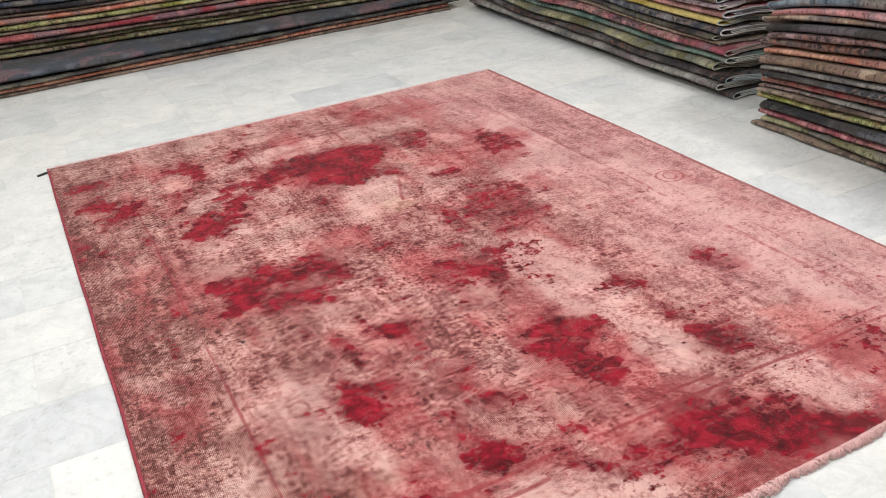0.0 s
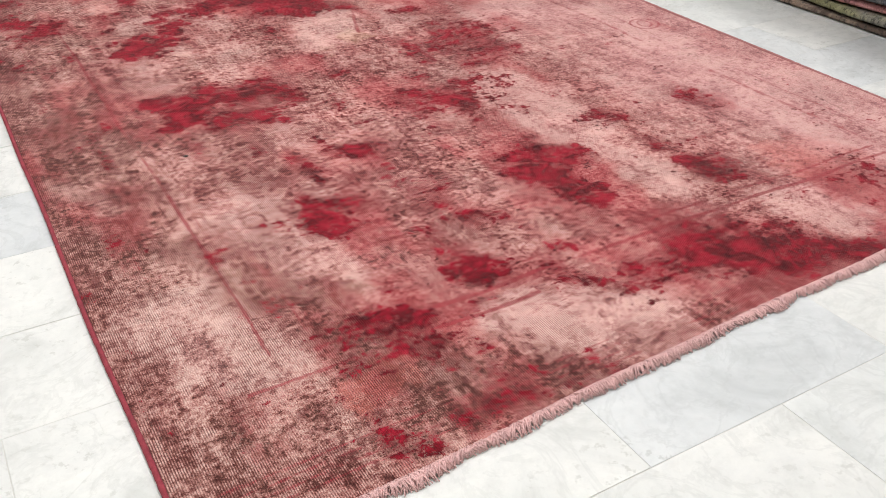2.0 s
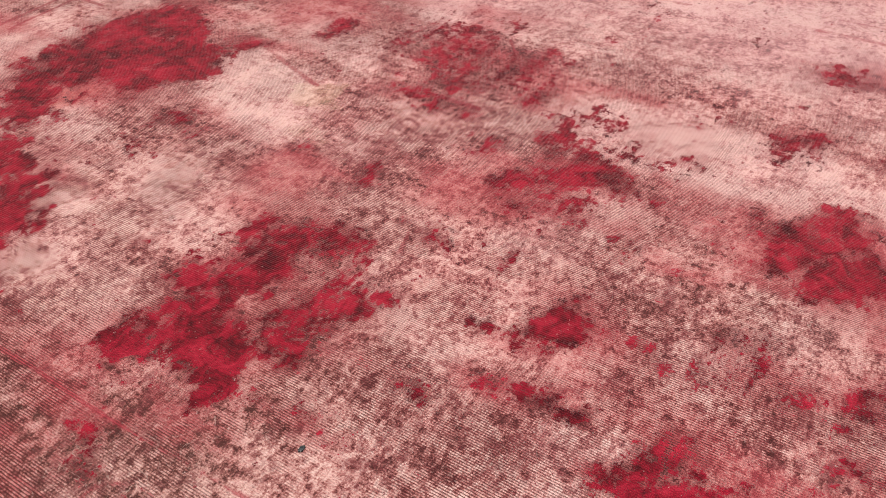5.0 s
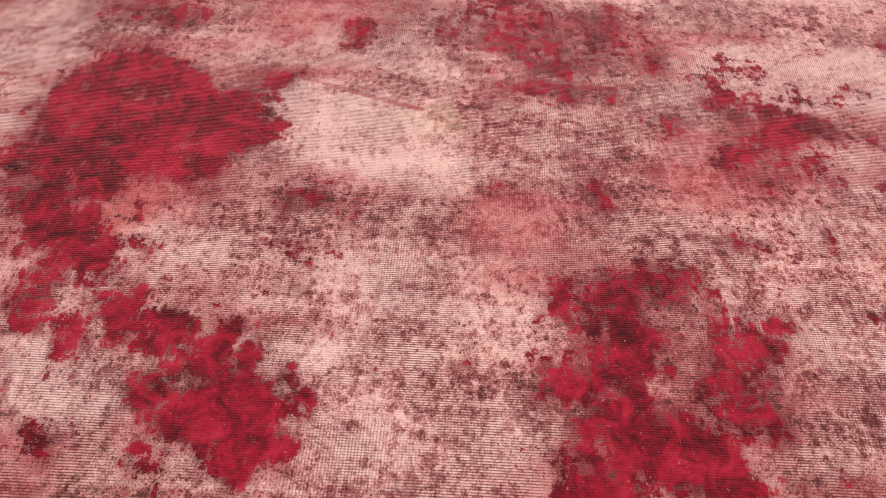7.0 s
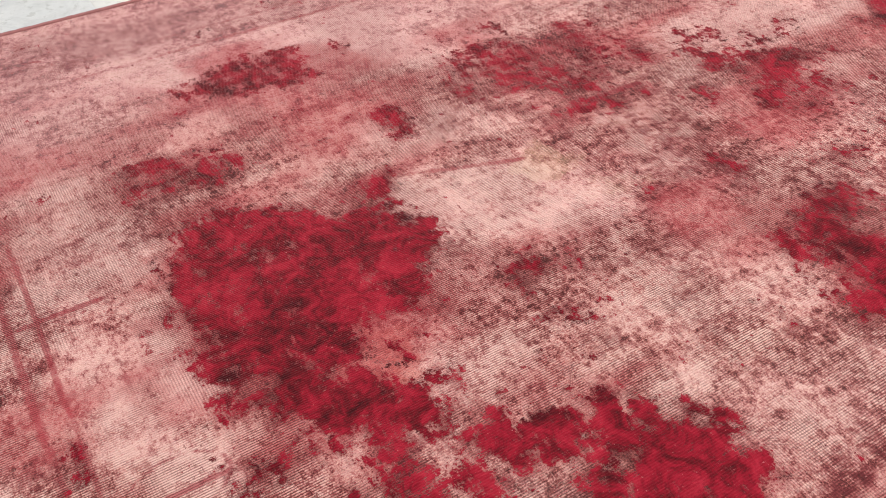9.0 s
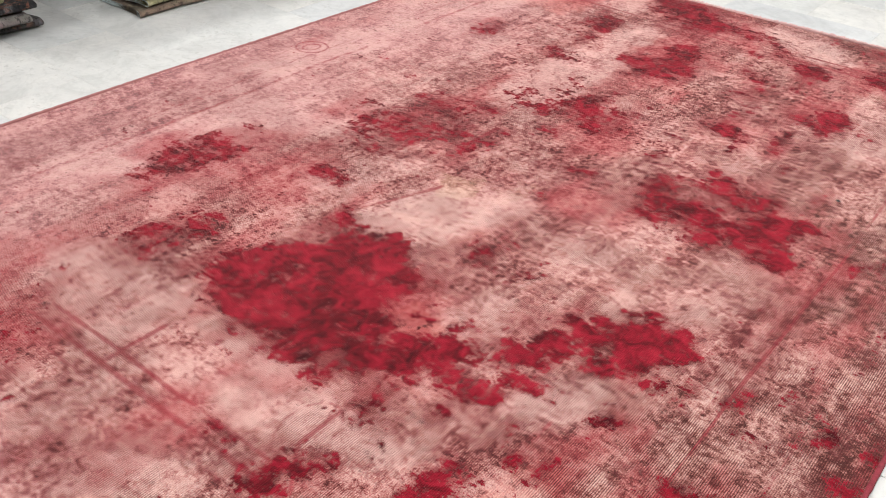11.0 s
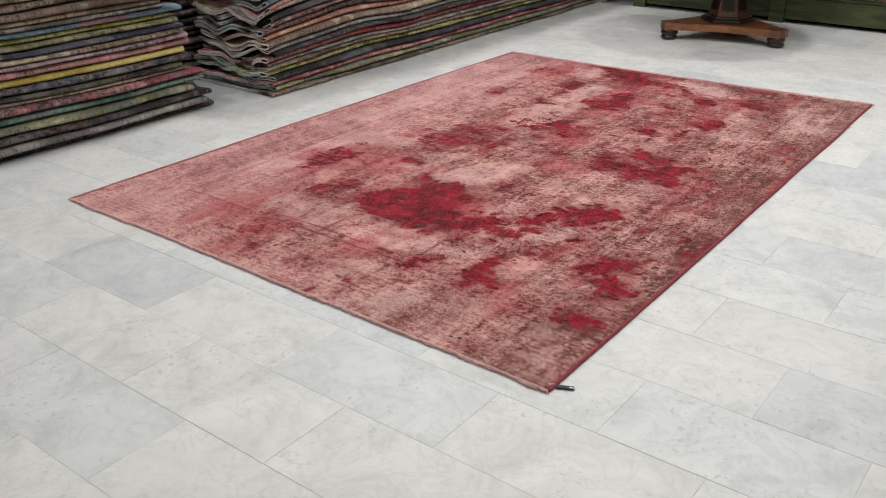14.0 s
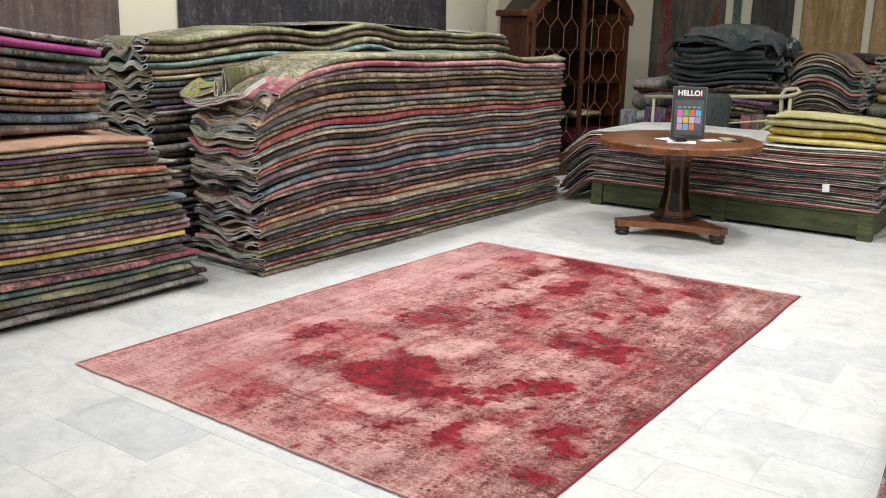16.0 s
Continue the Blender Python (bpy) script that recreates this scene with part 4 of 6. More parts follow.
# ---- stacks of folded rugs ----
def stack(origin, ahead, length, depth, colours, height, group, label, ends=(0.05, 0.05), jut=0.02, base=lambda f: 0.0,
          stations=30, wave=0.02, seed=1, shift=None, gather=1.5, loose=0.28, sheet=False, plies=False, crumple=1.2, cloth=PILE, taper=0.0):
    """A stack of folded rugs. origin: floor corner at the front; ahead: the way along the front; the stack lies to its left.
    height(f), base(f): the stack's height and its foot along the front, f from 0 to 1. shift: for a layer, how much further its end
    and its front stand out. taper: how much shorter the top is than the foot at the far end."""
    rnd = random.Random(seed)
    ux, uy = Vector(ahead).normalized()
    vx, vy = -uy, ux
    raw = [rnd.uniform(0.6, 1.4) for _ in colours]
    total = sum(raw)
    fr = [(s / stations) ** gather for s in range(stations + 1)]
    level = [base(f) for f in fr]
    arc, flat = 8, 16 if plies else 8
    made = []
    for k, (colour, t) in enumerate(zip(colours, raw)):
        u0, u1 = rnd.uniform(-ends[0], ends[0]), length + rnd.uniform(-ends[1], ends[1]) - taper * (k / len(colours)) ** 1.5
        v0, d, nf = rnd.uniform(-jut, jut), depth * rnd.uniform(0.93, 1.0), rnd.randint(0, 99)
        if shift and k in shift:
            u0, v0 = u0 + shift[k][0], v0 + shift[k][1]
        verts, tops = [], []
        for s, f in enumerate(fr):
            u = u0 + (u1 - u0) * f
            th = t * max(0.01, height(f)) / total * (1 + loose * noise.noise(Vector((u * 1.6, k * 3.1, seed))))
            lo = level[s]
            tops.append(lo + th)
            r = th / 2 * 0.81
            band = r * (0.97 if sheet else 0.46 if plies else 0.66)
            vv = v0 + 0.020 * noise.noise(Vector((u * 2.2, nf, seed))) + 0.008 * noise.noise(Vector((u * 9, nf, seed)))
            mid = lo + th / 2
            near = math.exp(-max(0, u - u0) / 0.22) + math.exp(-max(0, u1 - u) / 0.22)
            outer, inner = [], []
            front, back = r * 1.9, r * 1.2
            for q in range(flat + 1):
                vd = d - back - (d - back - front) * q / flat
                outer.append((vd, -r)), inner.append((vd, -(r - band)))
            for q in range(1, arc):
                an = -math.pi / 2 - math.pi * q / arc
                outer.append((front * (1 + math.cos(an)), r * math.sin(an)))
                inner.append((front + (front - band) * math.cos(an), (r - band) * math.sin(an)))
            for q in range(flat + 1):
                vd = front + (d - back - front) * q / flat
                outer.append((vd, r)), inner.append((vd, (r - band)))
            for q in range(1, 3):
                an = math.pi / 2 - math.pi * q / 3
                outer.append((d - back + back * math.cos(an), r * math.sin(an)))
                inner.append((d - back + (back - band) * math.cos(an), (r - band) * math.sin(an)))
            amp = wave * near * min(1, max(0, lo - base(f)) / 0.15)
            rings = [outer, inner]
            if plies:
                rings += [[(3.2 * r + vd * (d - 3.6 * r) / d, z * 0.50) for vd, z in outer], [(3.4 * r + vd * (d - 4.0 * r) / d, z * 0.08) for vd, z in outer]]
            for which, ring in enumerate(rings):
                for vd, z in ring:
                    g = min(1, max(0, vd / d))
                    dz = (-amp * 4 * g * (1 - g) * (0.55 + 0.8 * noise.noise(Vector((0.5, k * 0.19, seed)))) + crumple * amp * (1.25 * noise.noise(Vector((vd * 5, k * 0.22, seed))) + 0.35 * noise.noise(Vector((vd * 9, k * 0.4, seed + 3))))
                          * min(1, vd / 0.10))
                    z *= 1 + 0.19 * min(1, max(0, (vd - 0.06) / 0.08)) * min(1, max(0, (d - 0.03 - vd) / 0.05))
                    z2 = z * (1 - 0.25 * min(1, near) * min(1, max(0, (vd - 2.2 * r) / 0.07))) if plies else z
                    du = (0.040 * noise.noise(Vector((vd * 6, k * 1.3, seed))) + 0.012 * math.sin(vd * 7 + k)) * (1 if s == 0 else -1 if s == stations else 0)
                    if which > 1:
                        du += 0.006 * math.sin(k * 2.7) * (1 if s == 0 else -1 if s == stations else 0)
                    verts.append((ux * (u + du) + vx * (vv + vd), uy * (u + du) + vy * (vv + vd), mid + z2 + dz))
        n, full = 2 * flat + arc + 3, (4 if plies else 2) * (2 * flat + arc + 3)
        faces = []
        for s in range(stations):
            for pair in range(0, full, 2 * n):
                for q in range(n):
                    a, b2 = s * full + pair + q, s * full + pair + (q + 1) % n
                    faces.append((a, b2, b2 + full, a + full))
                    faces.append((b2 + n, a + n, a + n + full, b2 + n + full))
        cut = len(faces)
        for s in (0, stations):
            for pair in range(0, full, 2 * n):
                for q in range(n):
                    a, b2 = s * full + pair + q, s * full + pair + (q + 1) % n
                    quad = (a, a + n, b2 + n, b2)
                    faces.append(quad if s == 0 else quad[::-1])
        ob = link_mesh("folded_rug", verts, faces, cloth[colour], smooth=True)
        ob.data.materials.append(EDGE[colour])
        ob.data.polygons.foreach_set("material_index", [0] * cut + [1] * (len(faces) - cut))
        ob.location = (origin[0], origin[1], 0)
        tagged(ob, label.format(colour), "rug", group)
        made.append(ob)
        level = tops
    return made


# the big stack beside the rug, from the floor up
C1 = ("brown olive rose dark lime brown grey red dark grey tan coral dark mauve dark tan rose blue dark mauve brown coral grey dark tan blue red orange "
      "sage grey orange dark olive tan mauve rose olive").split()
big = stack((2.812, 1.856), (2.714 - 2.812, -1.80 - 1.856), 3.66, 0.68, C1, lambda f: 1.385 - 0.04 * f - 0.18 * math.exp(-f / 0.068),
            "big stack of folded rugs", "{} overdyed wool rug folded in the big stack", seed=3, stations=44, wave=0.045, ends=(0.028, 0.04), jut=0.016, plies=True,
            shift={len(C1) - 5 + k: (0.05 + 0.045 * k, 0.0) for k in range(5)})
# a small soft mat draped over the sloping end of the big stack, its front folded up into two standing loops
small_mat = empty("folded_mat")


def slope(t):
    """Rise of the stack's top from its end inwards."""
    return 0.175 * (1 - math.exp(-max(0, t) / 0.25))


def draped_sheet(colour, x0, x1, y0, long, z0, sag, thick, label):
    """One ply of the mat: sagging across, rising along the stack."""
    nu, nv, verts, faces = 14, 22, [], []
    for side in (0, -thick):
        for i in range(nu + 1):
            for j in range(nv + 1):
                g, t = j / nv, long * i / nu
                z = z0 + slope(t) + sag * ((1 - g) ** 1.3 + 0.45 * max(0, (g - 0.72) / 0.28) ** 1.5) + 0.010 * noise.noise(Vector((g * 6, t * 5, z0 * 9))) + side
                verts.append((x0 + (x1 - x0) * g, y0 - t + 0.03 * noise.noise(Vector((g * 5, z0 * 30, 2))) * (i == 0), z))
    w, n = nv + 1, (nu + 1) * (nv + 1)
    faces = [(i * w + j, i * w + j + 1, (i + 1) * w + j + 1, (i + 1) * w + j) for i in range(nu) for j in range(nv)]
    faces += [tuple(n + q for q in f[::-1]) for f in faces]
    body = len(faces)
    for j in range(nv):
        faces += [(j, n + j, n + j + 1, j + 1), (nu * w + j, nu * w + j + 1, n + nu * w + j + 1, n + nu * w + j)]
    for i in range(nu):
        faces += [(i * w, (i + 1) * w, n + (i + 1) * w, n + i * w), (i * w + nv, n + i * w + nv, n + (i + 1) * w + nv, (i + 1) * w + nv)]
    ob = link_mesh("ply", verts, faces, PILE[colour], small_mat, True, label)
    ob.data.materials.append(EDGE[colour])
    ob.data.polygons.foreach_set("material_index", [0] * body + [1] * (len(faces) - body))


for k, (colour, label) in enumerate((("rose", "rose pink ply"), ("teal", "teal green ply"), ("olive", "olive ply"), ("lime", "lime green upper ply"))):
    draped_sheet(colour, 2.90 + (0.26 if k == 3 else 0.015 * k), 3.50 + 0.02 * k, 1.872 - 0.006 * k, 0.17, 1.035 + 0.017 * k, 0.105 - 0.008 * k, 0.013, label)


def standing_loop(x0, y0, z0, tall, wide, long, colour):
    """A fold of the mat standing up as a teardrop loop and flattening inwards."""
    ring = [(math.sin(an) * (0.55 + 0.25 * math.cos(an)), 0.5 - 0.5 * math.cos(an)) for an in (2 * math.pi * q / 18 for q in range(18))]
    verts, faces, nu = [], [], 14
    for i in range(nu + 1):
        t = long * i / nu
        f = 1 - 0.72 * min(1, i / nu * 1.3)
        for inner in (1.0, 0.70):
            for dx, dz in ring:
                verts.append((x0 + dx * wide * (0.6 + 0.4 * f) * inner, y0 - t, z0 + slope(t) + tall * f * (0.5 + (dz - 0.5) * (inner if inner == 1 else 0.80))))
    n = len(ring)
    for i in range(nu):
        for q in range(n):
            p, o = (i * 2) * n, (q + 1) % n
            faces += [(p + q, p + o, p + o + 2 * n, p + q + 2 * n), (p + n + o, p + n + q, p + 3 * n + q, p + 3 * n + o)]
    body = len(faces)
    for p in (0, nu * 2 * n):
        faces += [(p + q, p + n + q, p + n + (q + 1) % n, p + (q + 1) % n) for q in range(n)]
    ob = link_mesh("standing_fold", verts, faces, PILE[colour], small_mat, True, "pale-edged standing fold")
    ob.data.materials.append(EDGE["cream"])
    ob.data.polygons.foreach_set("material_index", [0] * body + [1] * (len(faces) - body))


standing_loop(3.125, 1.850, 1.125, 0.165, 0.034, 0.34, "olive")
standing_loop(3.175, 1.872, 1.110, 0.115, 0.034, 0.26, "olive")
part("band", box(bmesh.new(), (-0.07, -0.014, 0), (0.07, 0.014, 0.008), 0.003), BLACK, small_mat, "black fabric band").matrix_basis = pose(3.34, 1.80, 1.150, 20, 8)
tagged(small_mat, "small lime green mat folded on the big stack", "mat")
# the taller stack behind it
CB = "dark grey brown dark mauve grey brown dark grey dark brown grey mauve grey brown dark grey brown dark tan grey purple navy brown dark blue olive tan teal olive brown olive".split()
stack((3.62, 2.03), (-0.02, -1), 4.15, 0.78, CB, lambda f: 1.48 + 0.10 * math.sin(min(1, f * 1.6 + 0.05) * math.pi / 2) - 0.20 * max(0, f - 0.55),
      "tall stack of folded rugs by the wall", "{} wool rug folded in the tall stack", seed=11, stations=30, wave=0.06, ends=(0.03, 0.05), plies=True, crumple=1.5)
# a thin grey rug with a long fringe spread on the tall stack
thin = empty("spread_rug")
nu, nv, verts = 40, 10, []
for side in (0.0, -0.006):
    for i in range(nu + 1):
        for j in range(nv + 1):
            u, w = 1.3 + 2.72 * i / nu, 0.02 + 0.66 * j / nv
            f = u / 4.15
            top = 1.48 + 0.10 * math.sin(min(1, f * 1.6 + 0.05) * math.pi / 2) - 0.20 * max(0, f - 0.55)
            lift = 0.035 * max(0, i / nu - 0.7) / 0.3 * (j / nv) + 0.012 * noise.noise(Vector((u * 3, w * 5, 1)))
            verts.append((3.62 - 0.02 * u + w, 2.03 - u, top + 0.009 + side + lift))
w1, n1 = nv + 1, (nu + 1) * (nv + 1)
faces = [(i * w1 + j, i * w1 + j + 1, (i + 1) * w1 + j + 1, (i + 1) * w1 + j) for i in range(nu) for j in range(nv)]
faces += [tuple(n1 + q for q in f[::-1]) for f in faces]
for j in range(nv):
    faces += [(j, n1 + j, n1 + j + 1, j + 1), (nu * w1 + j, nu * w1 + j + 1, n1 + nu * w1 + j + 1, n1 + nu * w1 + j)]
for i in range(nu):
    faces += [(i * w1, (i + 1) * w1, n1 + (i + 1) * w1, n1 + i * w1), (i * w1 + nv, n1 + i * w1 + nv, n1 + (i + 1) * w1 + nv, (i + 1) * w1 + nv)]
link_mesh("weave", verts, faces, PILE["grey"], thin, True)
tv0, tf0, rnd = [], [], random.Random(8)
for k in range(70):
    j = rnd.uniform(0, nv)
    p0 = Vector(verts[nu * w1 + int(j)]) + Vector((0.066 * (j % 1), 0, 0))
    sx, ln = rnd.uniform(-0.06, 0.03), rnd.uniform(0.08, 0.17)
    v, f = tube([p0, p0 + Vector((sx * 0.4, -ln * 0.5, 0.015)), p0 + Vector((sx, -ln, -0.05))], 0.0032, 4)
    tf0 += [tuple(q + len(tv0) for q in g) for g in f]
    tv0 += v
link_mesh("fringe", tv0, tf0, EDGE["grey"], thin, True, "long pale cotton fringe")
tagged(thin, "thin grey rug with pale fringe spread on the stack", "rug")
# the stack along the wall on the other side of the gap
C2 = "dark grey dark olive teal rose tan dark navy mustard rose mauve tan navy olive lime blue grey tan brown brown olive coral sage brown olive purple cream peach".split()
stack((3.10, 5.0), (2.962 - 3.10, 2.235 - 5.0), 2.77, 0.74, C2, lambda f: 0.95, "stack of folded rugs by the gap", "{} overdyed wool rug folded in a stack",
      seed=5, stations=36, wave=0.012, ends=(0.04, 0.07), taper=0.26, gather=0.7, shift={1: (0, -0.03), 2: (0, -0.02)}, plies=True)
C2B = "brown blue brown orange brown red brown dark teal magenta grey".split()
stack((3.42, 4.95), (3.22 - 3.42, 2.66 - 4.95), 2.30, 0.80, C2B, lambda f: 0.60 - 0.12 * max(0, f - 0.6) / 0.4, "rugs piled on the stack by the gap", "{} rug folded on top of the stack",
      seed=6, stations=26, base=lambda f: 0.96, wave=0.02, ends=(0.05, 0.09), gather=0.8, plies=True)
# the low rugs and the stack at the rug's far end
stack((-0.22, 5.03), (1, 0.01), 3.2, 1.0, ["brown", "coral", "dark"], lambda f: 0.07, "low rugs under the blue rug", "{} rug lying folded on the floor", seed=8, stations=24, wave=0.0)
stack((-0.2, 5.045), (1, 0.005), 3.13, 1.0, ["bluegrey"], lambda f: 0.05, "low blue rug", "worn blue and grey patterned rug folded on low rugs", seed=12, stations=24, base=lambda f: 0.075, wave=0.0, jut=0.0)
C3 = "olive olive brown red brown lime coral brown dark navy brown olive tan dark red grey olive brown".split()
stack((-0.2, 5.50), (3.1, -0.36), 3.1, 0.8, C3, lambda f: 0.62, "stack behind the blue rug", "{} overdyed wool rug folded in a stack", seed=9, stations=24, base=lambda f: 0.13, wave=0.01)
# rugs by the west side
stack((-0.755, 0.62), (-0.92 + 0.79, 2.98 - 1.387), 3.0, 1.0, ["grey"], lambda f: 0.022, "ground rug by the west side", "plain grey rug spread on the floor", seed=13, stations=20, wave=0.0, jut=0.0, ends=(0, 0), sheet=True)
stack((-0.865, 0.75), (-0.92 + 0.79, 2.98 - 1.387), 2.62, 0.85, "grey tan brown cream olive dark tan grey brown".split(), lambda f: 0.55, "rugs by the west side", "{} wool rug folded on the grey rug",
      seed=10, stations=20, base=lambda f: 0.024, wave=0.03, ends=(0.05, 0.06), gather=0.8, plies=True, cloth=WEAVE)


def turned(profile, segments=40, centre=(0, 0)):
    """A bmesh turned round the upright axis from (radius, height) points."""
    bm = bmesh.new()
    rings = []
    for r, z in profile:
        rings.append([bm.verts.new((centre[0] + r * math.cos(2 * math.pi * k / segments), centre[1] + r * math.sin(2 * math.pi * k / segments), z)) for k in range(segments)])
    for lo, hi in zip(rings, rings[1:]):
        for k in range(segments):
            bm.faces.new((lo[k], lo[(k + 1) % segments], hi[(k + 1) % segments], hi[k]))
    bm.faces.new(rings[0][::-1]), bm.faces.new(rings[-1])
    return bm


def prism(outline, z0, z1, m=None):
    bm = bmesh.new()
    lo, hi = [bm.verts.new((x, y, z0)) for x, y in outline], [bm.verts.new((x, y, z1)) for x, y in outline]
    n = len(outline)
    for k in range(n):
        bm.faces.new((lo[k], lo[(k + 1) % n], hi[(k + 1) % n], hi[k]))
    bm.faces.new(lo[::-1]), bm.faces.new(hi)
    if m is not None:
        bmesh.ops.transform(bm, matrix=m, verts=bm.verts)
    return bm


# ---- the pedestal table ----
TX, TY = 1.30, -1.13
table = empty("pedestal_table", pose(TX, TY, 0))
tagged(table, "round mahogany pedestal table on bun feet", "table")
part("tabletop", turned([(0.60, 0.700), (0.612, 0.702), (0.618, 0.712), (0.62, 0.745), (0.612, 0.756), (0.598, 0.760)], 72), TABLEWOOD, table, smooth=False)
part("frieze", turned([(0.24, 0.672), (0.30, 0.676), (0.31, 0.699), (0.30, 0.6995)], 48), DARKWOOD, table)
hexa = lambda r, turn=18: [(r * math.cos(radians(60 * k + turn)), r * math.sin(radians(60 * k + turn))) for k in range(6)]
bm = bmesh.new()
rings = [[bm.verts.new((x, y, z)) for x, y in hexa(r)] for r, z in ((0.135, 0.16), (0.125, 0.20), (0.098, 0.34), (0.092, 0.50), (0.10, 0.60), (0.125, 0.65), (0.14, 0.671))]
for lo, hi in zip(rings, rings[1:]):
    for k in range(6):
        bm.faces.new((lo[k], lo[(k + 1) % 6], hi[(k + 1) % 6], hi[k]))
bm.faces.new(rings[0][::-1]), bm.faces.new(rings[-1])
part("pedestal", bm, WOOD_UP, table)
for k in range(6):
    an = radians(60 * k + 18 + 30)
    bm = bmesh.new()
    rows = []
    for r, z, w in ((0.121, 0.205, 0.042), (0.088, 0.34, 0.032), (0.0825, 0.48, 0.030), (0.084, 0.53, 0.018), (0.0855, 0.55, 0.002)):
        rows.append([bm.verts.new((r * math.cos(an) - q * w * math.sin(an), r * math.sin(an) + q * w * math.cos(an), z)) for q in (-1, 1)])
    for lo, hi in zip(rows, rows[1:]):
        bm.faces.new((lo[0], lo[1], hi[1], hi[0]))
    bmesh.ops.solidify(bm, geom=bm.faces[:], thickness=0.004)
    part("inset_panel", bm, DARKWOOD, table, "dark arched inset panel")
part("plinth", prism(hexa(0.185), 0.120, 0.145), DARKWOOD, table)
part("plinth_step", prism(hexa(0.158), 0.145, 0.162), DARKWOOD, table)
feet = [(math.cos(radians(a)), math.sin(radians(a))) for a in (43, 163, 283)]
outline = []
for k in range(3):
    (x0, y0), (x1, y1) = feet[k], feet[(k + 1) % 3]
    for q in range(9):
        f = q / 8
        px, py = x0 + (x1 - x0) * f, y0 + (y1 - y0) * f
        pull = 1 - 0.42 * math.sin(math.pi * f) ** 0.8
        norm = 0.44
        outline.append((px * norm * pull * (1 if 0 < f < 1 else 1.0), py * norm * pull))
flat = []
for k in range(3):
    ax, ay = feet[k]
    side = (-ay, ax)
    flat += [(ax * 0.47 - side[0] * 0.06, ay * 0.47 - side[1] * 0.06), (ax * 0.47 + side[0] * 0.06, ay * 0.47 + side[1] * 0.06)]
    bx, by = feet[(k + 1) % 3]
    sb = (-by, bx)
    p0, p1 = (ax * 0.40 + side[0] * 0.065, ay * 0.40 + side[1] * 0.065), (bx * 0.40 - sb[0] * 0.065, by * 0.40 - sb[1] * 0.065)
    for q in range(7):
        f = q / 6
        px, py = p0[0] + (p1[0] - p0[0]) * f, p0[1] + (p1[1] - p0[1]) * f
        pull = 1 - 0.16 * math.sin(math.pi * f)
        flat.append((px * pull, py * pull))
part("base", prism(flat, 0.072, 0.120), TABLEWOOD, table, "three-cornered base with hollowed sides")
for ax, ay in feet:
    part("foot", turned([(0.030, 0.0), (0.050, 0.004), (0.058, 0.018), (0.052, 0.030), (0.046, 0.034), (0.058, 0.042), (0.062, 0.054), (0.055, 0.066), (0.050, 0.072)], 24, (ax * 0.42, ay * 0.42)), DARKWOOD, table, "black turned bun foot", True)
    part("foot_block", turned([(0.062, 0.0725), (0.062, 0.122), (0.058, 0.124)], 24, (ax * 0.42, ay * 0.42)), WOOD, table)

# the sign on the table
board = empty("sign_board", pose(1.25, -1.14, 0.7605, 0, 0, 24) @ pose(0, 0, 0, 12))
tagged(board, "black greeting sign with a grid of colour swatches", "sign")
INK = plain_material("black_board", (0.014, 0.014, 0.018), 0.3, 12, 0.1, 0.02)
GREY_INK = plain_material("grey_print", (0.06, 0.06, 0.068), 0.35, 12, 0.1, 0.02)
part("board", box(bmesh.new(), (-0.125, -0.004, 0.0), (0.125, 0.004, 0.40), 0.002), INK, board)
part("clear_edge", box(bmesh.new(), (-0.129, -0.0062, 0.0), (0.129, -0.0043, 0.404)), plain_material("grey_plastic_edge", (0.22, 0.22, 0.23), 0.4, 20, 0.1, 0.02), board, "grey plastic edge")
part("print_panel", box(bmesh.new(), (-0.108, 0.0042, 0.03), (0.108, 0.0052, 0.30)), GREY_INK, board, "dark grey printed panel")
part("stand", box(bmesh.new(), (-0.03, -0.10, 0.0), (0.03, -0.0045, 0.012)), INK, board)
SWATCH = [(0.62, 0.10, 0.42), (0.12, 0.36, 0.10), (0.65, 0.12, 0.06), (0.10, 0.36, 0.62), (0.50, 0.34, 0.50), (0.62, 0.42, 0.03), (0.48, 0.40, 0.48), (0.34, 0.24, 0.50),
          (0.42, 0.32, 0.40), (0.12, 0.34, 0.62), (0.66, 0.16, 0.03), (0.07, 0.07, 0.08)]
for k, c in enumerate(SWATCH):
    col, row = k % 4, k // 4
    x, z = 0.046 - col * 0.046, 0.175 - row * 0.054
    part("swatch", box(bmesh.new(), (x, 0.0053, z), (x + 0.040, 0.0062, z + 0.048)), plain_material("swatch_colour", c, 0.5, 20, 0.1, 0.02, dark=0.9), board)
PRINT_GREEN = plain_material("green_print", (0.16, 0.42, 0.20), 0.5, 20, 0.1, 0.02)
for k in range(5):
    part("caption_bar", box(bmesh.new(), (-0.085 + k * 0.036, 0.0053, 0.238), (-0.062 + k * 0.036, 0.0060, 0.250)), PRINT_GREEN, board)
WHITE_PRINT = plain_material("white_print", (0.8, 0.8, 0.8), 0.6, 20, 0.1, 0.02, dark=0.95)
font = bpy.data.curves.new("greeting", "FONT")
font.body, font.size, font.align_x, font.extrude, font.offset = "HELLO!", 0.056, "CENTER", 0.0008, 0.0016
tmp = new("greeting_curve", font)
bpy.context.view_layer.update()
word = bpy.data.meshes.new_from_object(tmp)
bpy.data.objects.remove(tmp)
word.materials.clear()
word.materials.append(WHITE_PRINT)
letters = new("lettering", word)
letters.parent = board
letters.matrix_basis = pose(0, 0.0058, 0.335, 90, 0, 180)
red_word = word.copy()
red_word.materials.clear()
